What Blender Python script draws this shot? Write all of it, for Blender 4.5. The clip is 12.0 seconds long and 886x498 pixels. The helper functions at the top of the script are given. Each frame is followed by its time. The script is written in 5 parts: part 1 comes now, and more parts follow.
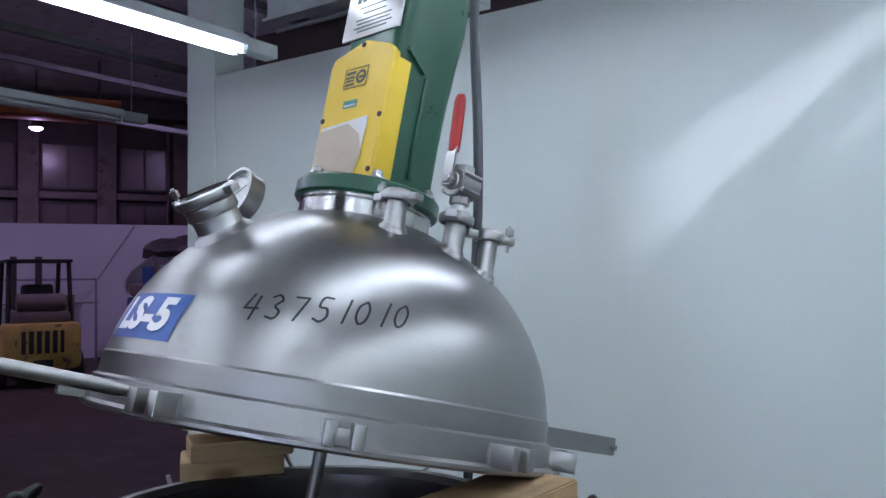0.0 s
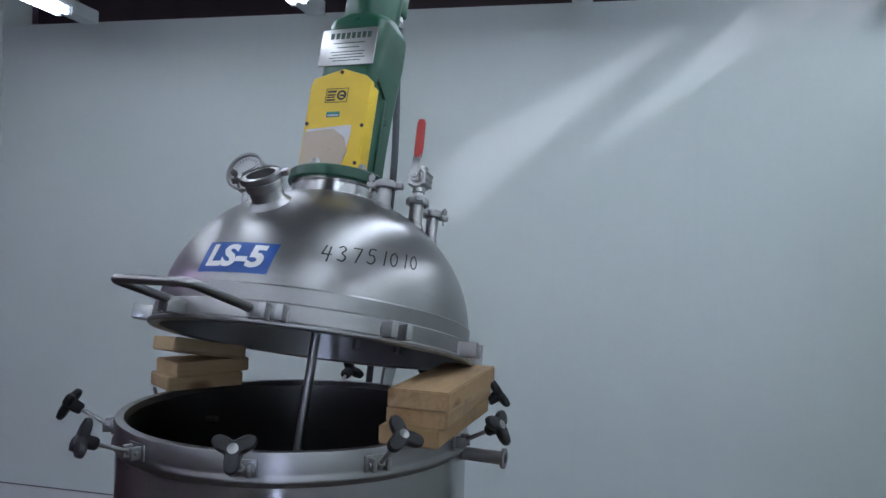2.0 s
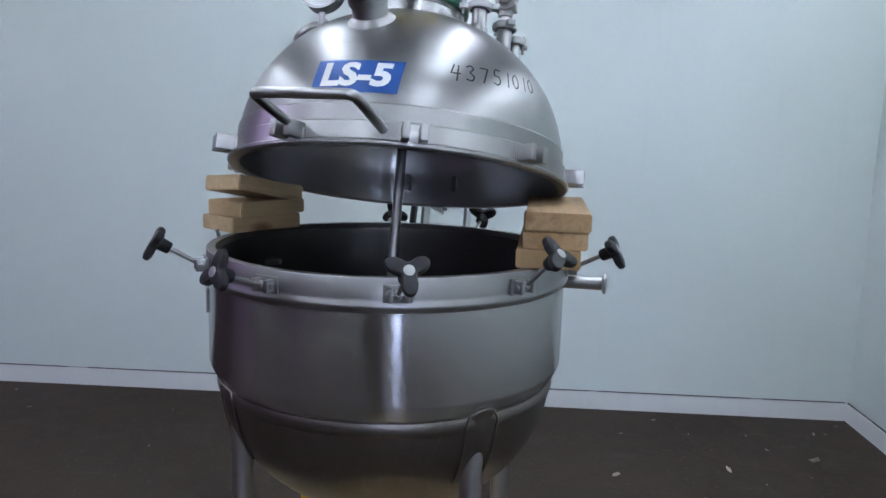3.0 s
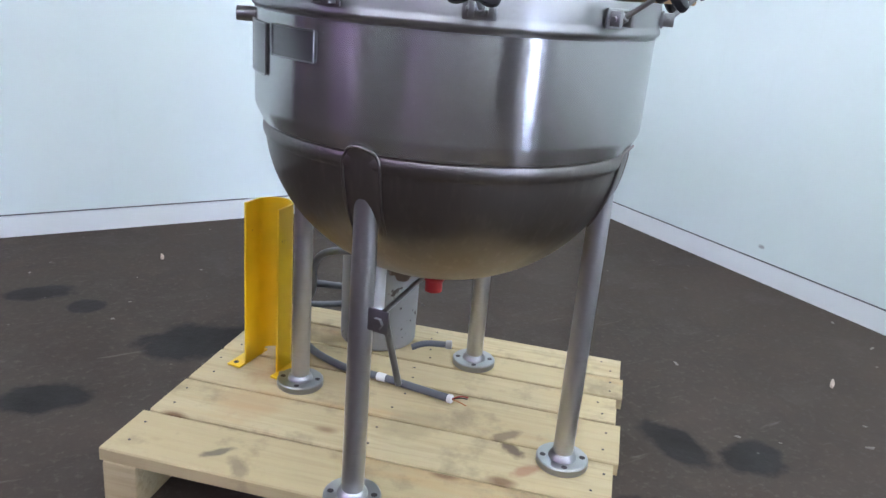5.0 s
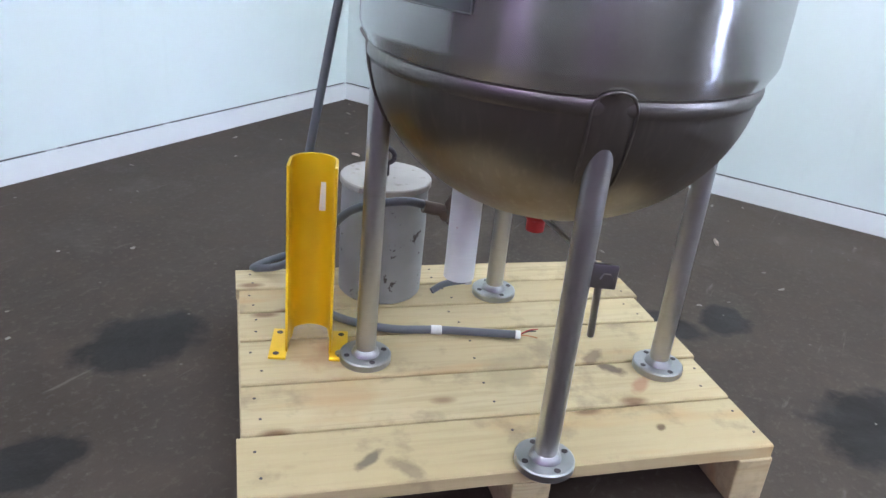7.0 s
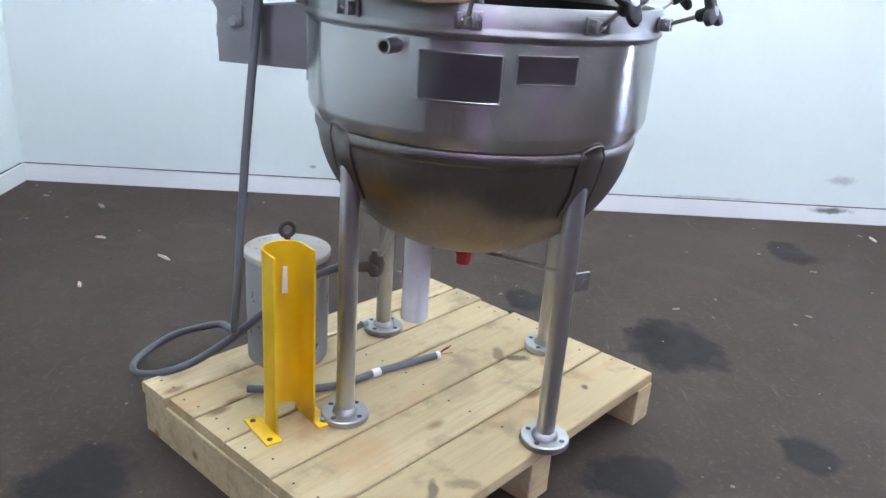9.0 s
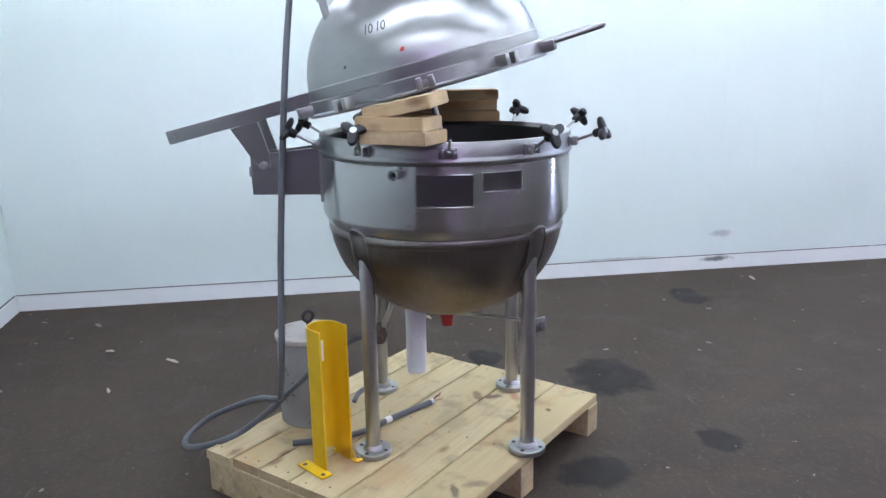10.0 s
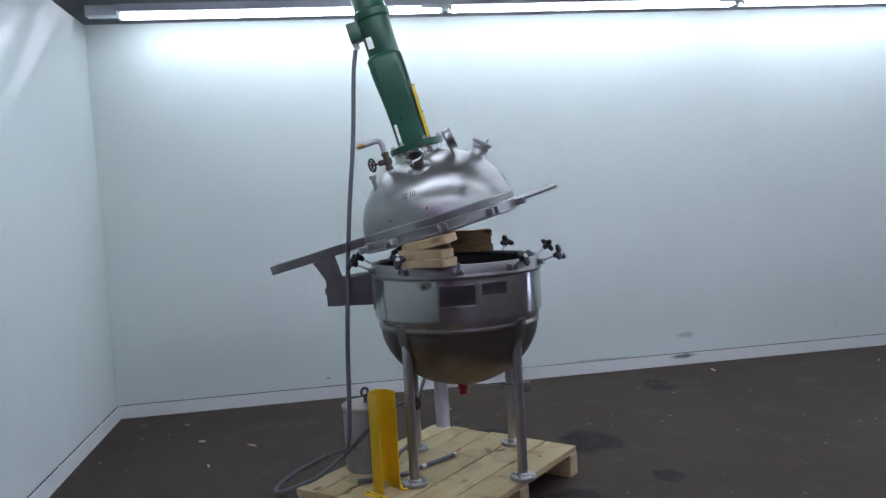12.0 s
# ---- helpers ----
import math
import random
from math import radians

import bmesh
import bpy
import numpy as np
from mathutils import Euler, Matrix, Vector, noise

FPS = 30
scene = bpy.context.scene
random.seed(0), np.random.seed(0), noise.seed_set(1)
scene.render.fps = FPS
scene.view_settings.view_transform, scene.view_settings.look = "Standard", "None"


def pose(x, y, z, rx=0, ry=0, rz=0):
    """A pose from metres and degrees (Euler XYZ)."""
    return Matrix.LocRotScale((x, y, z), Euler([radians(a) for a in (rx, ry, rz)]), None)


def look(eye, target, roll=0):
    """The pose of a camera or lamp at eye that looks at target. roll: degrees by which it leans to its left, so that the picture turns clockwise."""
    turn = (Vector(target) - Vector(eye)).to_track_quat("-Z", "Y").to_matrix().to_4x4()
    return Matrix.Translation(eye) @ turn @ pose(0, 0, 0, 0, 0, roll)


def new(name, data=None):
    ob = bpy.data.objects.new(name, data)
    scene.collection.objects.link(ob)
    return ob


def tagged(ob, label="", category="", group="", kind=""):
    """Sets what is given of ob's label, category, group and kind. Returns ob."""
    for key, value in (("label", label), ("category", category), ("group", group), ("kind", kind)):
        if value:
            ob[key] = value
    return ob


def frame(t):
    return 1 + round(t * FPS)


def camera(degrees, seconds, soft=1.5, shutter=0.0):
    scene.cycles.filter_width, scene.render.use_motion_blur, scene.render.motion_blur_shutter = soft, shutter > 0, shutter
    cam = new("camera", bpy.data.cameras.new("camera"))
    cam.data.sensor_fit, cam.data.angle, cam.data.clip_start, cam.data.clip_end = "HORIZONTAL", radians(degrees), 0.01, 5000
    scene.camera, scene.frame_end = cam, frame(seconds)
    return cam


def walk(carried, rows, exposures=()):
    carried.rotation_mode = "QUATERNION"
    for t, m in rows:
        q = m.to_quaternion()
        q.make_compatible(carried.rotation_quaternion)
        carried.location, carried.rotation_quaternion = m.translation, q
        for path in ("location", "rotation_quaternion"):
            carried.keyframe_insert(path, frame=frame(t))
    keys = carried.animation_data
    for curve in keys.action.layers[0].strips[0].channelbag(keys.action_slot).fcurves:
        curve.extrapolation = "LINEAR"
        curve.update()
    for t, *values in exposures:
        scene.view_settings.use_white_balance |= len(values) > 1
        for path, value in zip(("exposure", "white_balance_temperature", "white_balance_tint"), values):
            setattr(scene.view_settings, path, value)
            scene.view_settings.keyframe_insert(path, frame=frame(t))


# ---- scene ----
cam = camera(59.42, 12.0)
PATH = [
    (0.0, pose(1.045, -1.030, 1.745, 91.71, 0.60, 34.66)),
    (0.5, pose(1.083, -1.311, 1.739, 93.55, -0.04, 27.84)),
    (1.0, pose(1.066, -1.523, 1.758, 93.94, -1.25, 22.11)),
    (1.5, pose(1.009, -1.738, 1.752, 93.16, -1.79, 18.18)),
    (2.0, pose(0.821, -1.913, 1.717, 89.94, -1.77, 13.02)),
    (2.5, pose(0.503, -1.993, 1.645, 85.20, -1.30, 6.27)),
    (3.0, pose(0.236, -1.946, 1.584, 80.98, -1.70, 3.17)),
    (3.5, pose(-0.077, -1.953, 1.509, 78.85, -1.56, -2.87)),
    (3.6, pose(-0.155, -1.974, 1.498, 78.71, -1.76, -5.93)),
    (3.7, pose(-0.237, -1.969, 1.482, 77.42, -1.49, -8.63)),
    (5.3, pose(-1.109, -1.450, 1.284, 69.87, -5.60, -34.70)),
    (5.5, pose(-1.204, -1.376, 1.289, 69.02, -6.01, -37.56)),
    (6.0, pose(-1.345, -1.121, 1.242, 67.60, -6.37, -42.38)),
    (6.5, pose(-1.452, -0.872, 1.248, 65.97, -5.70, -48.70)),
    (7.0, pose(-1.620, -0.657, 1.262, 65.32, -5.28, -58.43)),
    (8.8, pose(-1.925, 0.129, 1.361, 65.33, -4.78, -88.79)),
    (9.0, pose(-2.083, 0.176, 1.371, 69.26, -3.73, -91.74)),
    (9.5, pose(-2.426, 0.254, 1.481, 71.86, -0.86, -93.42)),
    (10.0, pose(-2.772, 0.472, 1.536, 76.12, 0.81, -99.61)),
    (10.5, pose(-3.152, 0.554, 1.554, 79.95, 2.34, -98.97)),
    (11.0, pose(-3.469, 0.588, 1.589, 81.50, 3.13, -98.75)),
    (11.5, pose(-3.807, 0.703, 1.588, 83.74, 3.52, -100.56)),
    (12.0, pose(-4.075, 0.694, 1.616, 86.08, 3.35, -99.01)),
]
EXPOSURES = [(0.0, 0.20), (0.5, 0.06), (1.0, -0.10), (1.5, -0.27), (2.0, -0.22), (2.5, 0.04), (3.0, 0.38), (3.5, 0.84), (3.7, 0.93), (5.3, 1.46), (7.2, 1.53), (9.0, 1.60), (9.5, 1.54), (10.5, 1.02), (11.0, 0.74), (11.5, 0.60), (12.0, 0.22)]
SUN, TUBE_POWER, HALL_POWER, DAY_POWER = 4.0, 14.0, 155.0, 46.0
walk(cam, PATH, EXPOSURES)

# ---- world, sun and lamps ----
world = bpy.data.worlds.new("world")
scene.world = world
world.use_nodes = True
wn = world.node_tree
sky = wn.nodes.new("ShaderNodeTexSky")
sky.sky_type, sky.sun_disc = "NISHITA", False
sky.sun_elevation, sky.sun_rotation = radians(38), radians(104)
wn.links.new(sky.outputs[0], wn.nodes["Background"].inputs[0])
wn.nodes["Background"].inputs[1].default_value = 0.1
sun = new("sun", bpy.data.lights.new("sun", "SUN"))
sun.data.energy, sun.data.angle, sun.data.color = SUN, radians(1.5), (0.86, 0.80, 1.0)
sun.matrix_world = look((4, 0, 6), (3, 0.25, 5.2))

# ---- materials ----


def material(name, color, rough=0.5, metal=0.0):
    m = bpy.data.materials.new(name)
    m.use_nodes = True
    b = m.node_tree.nodes["Principled BSDF"]
    b.inputs["Base Color"].default_value = (*color, 1)
    b.inputs["Roughness"].default_value = rough
    b.inputs["Metallic"].default_value = metal
    return m


class Net:
    """Short hand for the node tree of a material."""

    def __init__(self, m):
        self.t = m.node_tree
        self.b = self.t.nodes["Principled BSDF"]

    def node(self, kind, **inputs):
        n = self.t.nodes.new(kind)
        for k, v in inputs.items():
            self.put(n.inputs[k.replace("_", " ")], v)
        return n

    def put(self, socket, v):
        if isinstance(v, bpy.types.NodeSocket):
            self.t.links.new(v, socket)
        else:
            socket.default_value = v

    def coords(self, scale=(1, 1, 1), kind="Object", turn=(0, 0, 0)):
        c = self.node("ShaderNodeTexCoord")
        return self.node("ShaderNodeMapping", Vector=c.outputs[kind], Scale=scale, Rotation=turn).outputs[0]

    def noise(self, vec, scale, detail=4.0, rough=0.55, distort=0.0):
        return self.node("ShaderNodeTexNoise", Vector=vec, Scale=scale, Detail=detail, Roughness=rough, Distortion=distort).outputs[0]

    def ramp(self, fac, stops):
        n = self.node("ShaderNodeValToRGB", Fac=fac)
        e = n.color_ramp.elements
        while len(e) < len(stops):
            e.new(0.5)
        for k, (p, c) in zip(e, stops):
            k.position, k.color = p, (*c, 1) if len(c) == 3 else c
        return n.outputs[0]

    def level(self, fac, a, b, lo=0.0, hi=1.0):
        return self.node("ShaderNodeMapRange", Value=fac, From_Min=a, From_Max=b, To_Min=lo, To_Max=hi).outputs[0]

    def mix(self, fac, a, b, mode="MIX"):
        n = self.t.nodes.new("ShaderNodeMix")
        n.data_type, n.blend_type = "RGBA", mode
        self.put(n.inputs[0], fac)
        self.put(n.inputs[6], a)
        self.put(n.inputs[7], b)
        return n.outputs[2]

    def math(self, op, a, b=0.0):
        n = self.t.nodes.new("ShaderNodeMath")
        n.operation = op
        self.put(n.inputs[0], a)
        self.put(n.inputs[1], b)
        return n.outputs[0]

    def bump(self, height, strength=0.2, distance=0.002):
        self.put(self.b.inputs["Normal"], self.node("ShaderNodeBump", Height=height, Strength=strength, Distance=distance).outputs[0])

    def base(self, v):
        self.put(self.b.inputs["Base Color"], v)

    def rough(self, v):
        self.put(self.b.inputs["Roughness"], v)


def rgb(*c):
    return (*c, 1)


def make_steel(name, tone=0.56, rough=0.27, aniso=0.55, stain=False, turn=0.25, rings=False):
    m = material(name, (tone, tone, tone), rough, 1.0)
    n = Net(m)
    broad = n.noise(n.coords(), 5.0, 2, 0.45)
    col = n.ramp(broad, [(0.3, (tone * .90, tone * .89, tone * .88)), (0.7, (tone * 1.04, tone * 1.03, tone * 1.02))])
    if stain:
        drip = n.noise(n.coords((7, 7, 1.6)), 2.2, 2, 0.5)
        z = n.node("ShaderNodeSeparateXYZ", Vector=n.coords()).outputs[2]
        col = n.mix(0.35, col, rgb(0.17, 0.115, 0.075))
        low = n.level(n.math("ADD", z, n.math("MULTIPLY", drip, -0.22)), 0.74, 0.50)
        film = n.math("MULTIPLY", low, n.level(broad, 0.25, 0.7, 0.55, 0.95))
        col = n.mix(film, col, rgb(0.165, 0.094, 0.042))
        streak = n.level(n.noise(n.coords((30, 30, 1.2)), 2.0, 1), 0.55, 0.75)
        col = n.mix(n.math("MULTIPLY", streak, 0.10), col, rgb(0.5, 0.47, 0.40))
    smear = n.noise(n.coords((1.0, 1.0, 2.5)), 16.0, 5, 0.65)
    col = n.mix(n.level(smear, 0.55, 0.80, 0.0, 0.30), col, rgb(tone * 0.62, tone * 0.60, tone * 0.57))
    n.base(col)
    n.rough(n.level(broad, 0.3, 0.75, rough - 0.01, rough + 0.04))
    if rings:
        n.bump(n.noise(n.coords((0.5, 0.5, 9)), 1.6, 3), 0.32, 0.004)
    else:
        n.bump(n.noise(n.coords(), 2.6, 1), 0.06, 0.004)
    if aniso:
        n.put(n.b.inputs["Anisotropic"], aniso)
        n.put(n.b.inputs["Anisotropic Rotation"], turn)
        t = n.node("ShaderNodeTangent")
        t.direction_type, t.axis = "RADIAL", "Z"
        n.put(n.b.inputs["Tangent"], t.outputs[0])
    return m


STEEL = make_steel("brushed_steel", 0.50, 0.23, 1.0)
STEEL_BOWL = make_steel("stained_steel", 0.27, 0.37, 0.0, stain=True)
STEEL_DOME = make_steel("polished_dome", 0.315, 0.315, 0.4, turn=0.0, rings=True)
STEEL_RIM = make_steel("dull_rim_steel", 0.33, 0.36, 0.4)
STEEL_PART = make_steel("satin_steel", 0.37, 0.31, 0.0)
PIPE_STEEL = make_steel("pipe_steel", 0.52, 0.33, 0.0)
STEEL_IN = make_steel("inner_steel", 0.42, 0.29, 0.2, turn=0.0, rings=True)
# near-black tone puts the shade inside the open vessel into its colour
VESSEL_IN = make_steel("shaded_vessel_lining", 0.085, 0.36, 0.0)
STEEL_DULL = make_steel("dull_plate", 0.42, 0.42, 0.0)


def make_paint(name, color, rough=0.45, chip=(0.1, 0.1, 0.1), amount=0.72, scale=14.0):
    m = material(name, color, rough)
    n = Net(m)
    v = n.coords()
    a = n.noise(v, scale, 6, 0.62)
    b = n.noise(v, 4.0, 3)
    dark = tuple(c * 0.80 for c in color)
    light = tuple(min(1, c * 1.1) for c in color)
    col = n.ramp(b, [(0.3, dark), (0.7, light)])
    n.base(n.mix(n.level(a, amount, amount + 0.03), col, rgb(*chip)))
    n.rough(n.level(a, 0.3, 0.7, rough - 0.06, rough + 0.1))
    n.bump(a, 0.08, 0.002)
    return m


GREEN = make_paint("green_enamel", (0.012, 0.075, 0.042), 0.32, (0.10, 0.13, 0.11), 0.76)
YELLOW = make_paint("yellow_enamel", (0.80, 0.50, 0.012), 0.38, (0.30, 0.17, 0.03), 0.70)
COVER_YELLOW = make_paint("yellow_cover_paint", (0.78, 0.53, 0.035), 0.45, (0.35, 0.30, 0.10), 0.74)
BLACK = make_paint("black_plastic", (0.008, 0.008, 0.010), 0.5, (0.05, 0.05, 0.05), 0.8)
RED = make_paint("red_grip", (0.42, 0.022, 0.022), 0.45, (0.2, 0.02, 0.02), 0.75)
BLUE = material("blue_sticker", (0.016, 0.085, 0.32), 0.4)
WHITE_VINYL = material("white_vinyl", (0.80, 0.81, 0.80), 0.45)
INK = material("black_marker_ink", (0.012, 0.012, 0.014), 0.5)
PVC = make_paint("white_pvc", (0.62, 0.63, 0.62), 0.4, (0.30, 0.05, 0.06), 0.70, 22)
BRASS = material("brass", (0.36, 0.25, 0.11), 0.35, 1.0)
BRONZE = make_paint("corroded_bronze", (0.105, 0.072, 0.05), 0.55, (0.25, 0.2, 0.14), 0.62)
GALV = make_steel("galvanised", 0.50, 0.45, 0.0)
GREY_RUBBER = make_paint("grey_cable_jacket", (0.105, 0.11, 0.12), 0.5, (0.2, 0.2, 0.2), 0.72, 40)
WHITE_TAPE = material("white_tape", (0.75, 0.75, 0.72), 0.6)
PAPER = make_paint("torn_tan_paper", (0.52, 0.43, 0.33), 0.8, (0.45, 0.36, 0.26), 0.6)
PAPER_WHITE = make_paint("white_paper", (0.68, 0.67, 0.66), 0.8, (0.6, 0.58, 0.55), 0.6)
TEAL = material("teal_label", (0.03, 0.22, 0.18), 0.5)
LABEL_METAL = make_steel("dark_label_plate", 0.22, 0.30, 0.0)
PLATE_SILVER = make_steel("silver_name_plate", 0.52, 0.36, 0.0)
DIAL = material("dial_face", (0.55, 0.56, 0.55), 0.3)
COPPER = material("bare_copper", (0.5, 0.22, 0.1), 0.4, 1.0)

CEMENT = make_paint("spattered_cement", (0.27, 0.265, 0.25), 0.85, (0.07, 0.055, 0.048), 0.63, 20)
CEMENT_TOP = make_paint("pale_cement", (0.42, 0.39, 0.35), 0.9, (0.26, 0.23, 0.2), 0.60, 30)


def make_wood(name, light, dark, knots=True, dirt=0.4, stains=()):
    m = material(name, light, 0.72)
    n = Net(m)
    r = n.node("ShaderNodeObjectInfo").outputs["Random"]
    c = n.node("ShaderNodeTexCoord").outputs["Object"]
    v = n.node("ShaderNodeVectorMath", Vector=c)
    v.operation = "ADD"
    off = n.node("ShaderNodeCombineXYZ", X=n.math("MULTIPLY", r, 37.0), Y=n.math("MULTIPLY", r, 11.0), Z=n.math("MULTIPLY", r, 5.0)).outputs[0]
    n.put(v.inputs[1], off)
    v = v.outputs[0]
    g = n.node("ShaderNodeMapping", Vector=v, Scale=(1.2, 22, 22)).outputs[0]
    grain = n.noise(g, 3.0, 6, 0.62, 0.6)
    wide = n.node("ShaderNodeMapping", Vector=v, Scale=(1.0, 5, 5)).outputs[0]
    tone = n.noise(wide, 2.2, 4, 0.6)
    blot = n.noise(v, 6.0, 5, 0.65)
    col = n.ramp(grain, [(0.28, dark), (0.52, light), (0.75, tuple(min(1, k * 1.12) for k in light))])
    col = n.mix(n.level(tone, 0.4, 0.7, 0.0, 0.5), col, rgb(light[0] * 0.88, light[1] * 0.76, light[2] * 0.58))
    col = n.mix(n.level(r, 0, 1, 0.0, 0.8), col, rgb(light[0] * 0.80, light[1] * 0.76, light[2] * 0.66))
    rust = n.noise(wide, 1.3, 3, 0.6)
    col = n.mix(n.level(rust, 0.58, 0.70, 0.0, 0.5), col, rgb(light[0] * 0.86, light[1] * 0.58, light[2] * 0.33))
    col = n.mix(n.level(blot, 0.545, 0.68, 0.0, dirt), col, rgb(0.16, 0.12, 0.07))
    if knots:
        vo = n.node("ShaderNodeTexVoronoi", Vector=n.node("ShaderNodeMapping", Vector=v, Scale=(3.2, 7, 7)).outputs[0], Scale=1.0).outputs[0]
        col = n.mix(n.level(vo, 0.15, 0.06, 0.0, 0.85), col, rgb(0.17, 0.085, 0.035))
    place = n.node("ShaderNodeNewGeometry").outputs["Position"]
    ragged = n.noise(place, 28.0, 4, 0.6)
    for x, y, rx, ry, shade, amount in stains:
        d = n.node("ShaderNodeMapping", Vector=place, Location=(-x / rx, -y / ry, 0), Scale=(1 / rx, 1 / ry, 0)).outputs[0]
        ln = n.node("ShaderNodeVectorMath", Vector=d)
        ln.operation = "LENGTH"
        col = n.mix(n.level(n.math("ADD", ln.outputs["Value"], n.math("MULTIPLY", ragged, 1.4)), 1.9, 1.3, 0.0, amount), col, rgb(*shade))
    n.base(col)
    n.rough(n.level(grain, 0.3, 0.7, 0.62, 0.85))
    n.bump(n.math("ADD", grain, n.math("MULTIPLY", blot, 0.5)), 0.25, 0.002)
    return m


STAINS = ((0.166, -0.154, 0.05, 0.022, (0.13, 0.085, 0.05), 0.7), (0.150, -0.212, 0.022, 0.045, (0.09, 0.055, 0.035), 0.85), (0.127, -0.304, 0.045, 0.02, (0.32, 0.12, 0.06), 0.6),
          (-0.530, 0.075, 0.045, 0.014, (0.10, 0.08, 0.055), 0.8), (-0.507, -0.008, 0.02, 0.05, (0.17, 0.13, 0.08), 0.6), (-0.26, 0.392, 0.09, 0.05, (0.34, 0.20, 0.09), 0.55),
          (-0.40, 0.26, 0.10, 0.08, (0.42, 0.27, 0.13), 0.4), (-0.033, 0.0, 0.10, 0.07, (0.30, 0.24, 0.13), 0.45), (-0.017, -0.403, 0.015, 0.012, (0.12, 0.07, 0.03), 0.9))
PINE = make_wood("pallet_pine", (0.52, 0.425, 0.25), (0.36, 0.265, 0.13), True, 0.5, STAINS)
BLOCK_WOOD = make_wood("old_lumber", (0.42, 0.28, 0.15), (0.27, 0.165, 0.08), True, 0.45)
BLOCK_PALE = make_wood("pale_lumber", (0.56, 0.42, 0.25), (0.42, 0.29, 0.15), True, 0.3)


def make_wall(name, color, marks=()):
    m = material(name, color, 0.6)
    n = Net(m)
    v = n.coords()
    a = n.noise(v, 1.1, 5, 0.6)
    b = n.noise(v, 60.0, 3)
    run = n.noise(n.coords((7, 7, 0.35)), 2.0, 4, 0.6)
    col = n.ramp(a, [(0.3, tuple(c * 0.955 for c in color)), (0.7, color)])
    col = n.mix(n.level(run, 0.60, 0.80, 0.0, 0.16), col, rgb(*(c * 0.80 for c in color)))
    scuff = n.level(n.noise(n.coords((1.2, 1.2, 3.0)), 3.5, 6, 0.7), 0.70, 0.76, 0.0, 0.40)
    z = n.node("ShaderNodeSeparateXYZ", Vector=n.node("ShaderNodeNewGeometry").outputs["Position"]).outputs[2]
    col = n.mix(n.math("MULTIPLY", scuff, n.level(z, 0.9, 0.1)), col, rgb(0.30, 0.30, 0.30))
    place = n.node("ShaderNodeNewGeometry").outputs["Position"]
    ragged = n.noise(place, 16.0, 5, 0.7)
    for (x, y, z), (ry, rz), dark, amount in marks:
        d = n.node("ShaderNodeMapping", Vector=place, Location=(0, -y / ry, -z / rz), Scale=(0, 1 / ry, 1 / rz)).outputs[0]
        ln = n.node("ShaderNodeVectorMath", Vector=d)
        ln.operation = "LENGTH"
        east = n.level(n.node("ShaderNodeSeparateXYZ", Vector=place).outputs[0], x - 0.06, x - 0.05)
        f = n.math("MULTIPLY", n.level(n.math("ADD", ln.outputs["Value"], n.math("MULTIPLY", ragged, 1.8)), 2.0, 1.3, 0.0, amount), east)
        col = n.mix(f, col, rgb(*dark))
    n.base(col)
    n.rough(n.level(a, 0.3, 0.7, 0.42, 0.58))
    n.bump(n.math("ADD", b, n.math("MULTIPLY", a, 4.0)), 0.06, 0.003)
    return m


SCUFFS = (((2.34, -2.436, 0.262), (0.10, 0.030), (0.36, 0.37, 0.36), 0.65), ((2.34, -2.397, 0.076), (0.13, 0.022), (0.05, 0.05, 0.05), 0.85), ((2.34, -1.62, 0.112), (0.30, 0.010), (0.30, 0.30, 0.29), 0.6), ((2.34, 0.72, 0.17), (0.02, 0.012), (0.22, 0.20, 0.18), 0.7))
WALL = make_wall("white_wall_panel", (0.70, 0.77, 0.738), SCUFFS)
BASE = make_wall("baseboard_paint", (0.76, 0.775, 0.76), SCUFFS)
GREY_STEEL = make_paint("grey_structural_paint", (0.27, 0.29, 0.30), 0.55, (0.15, 0.13, 0.11), 0.7, 6)
DARK_STEEL = make_paint("dark_girder_paint", (0.045, 0.035, 0.038), 0.6, (0.1, 0.07, 0.06), 0.7, 5)
GAP_SHADOW = make_paint("trim_shadow_paint", (0.085, 0.08, 0.078), 0.7, (0.45, 0.46, 0.45), 0.60, 3)
DECK = make_paint("roof_deck_paint", (0.68, 0.71, 0.73), 0.7, (0.18, 0.19, 0.19), 0.66, 3)
HALL = make_paint("hall_wall_paint", (0.42, 0.41, 0.42), 0.75, (0.12, 0.10, 0.10), 0.64, 2)
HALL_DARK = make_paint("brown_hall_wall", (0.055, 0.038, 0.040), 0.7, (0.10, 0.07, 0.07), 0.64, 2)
FIXTURE = make_paint("white_fixture_enamel", (0.62, 0.66, 0.68), 0.4, (0.4, 0.4, 0.4), 0.75, 10)


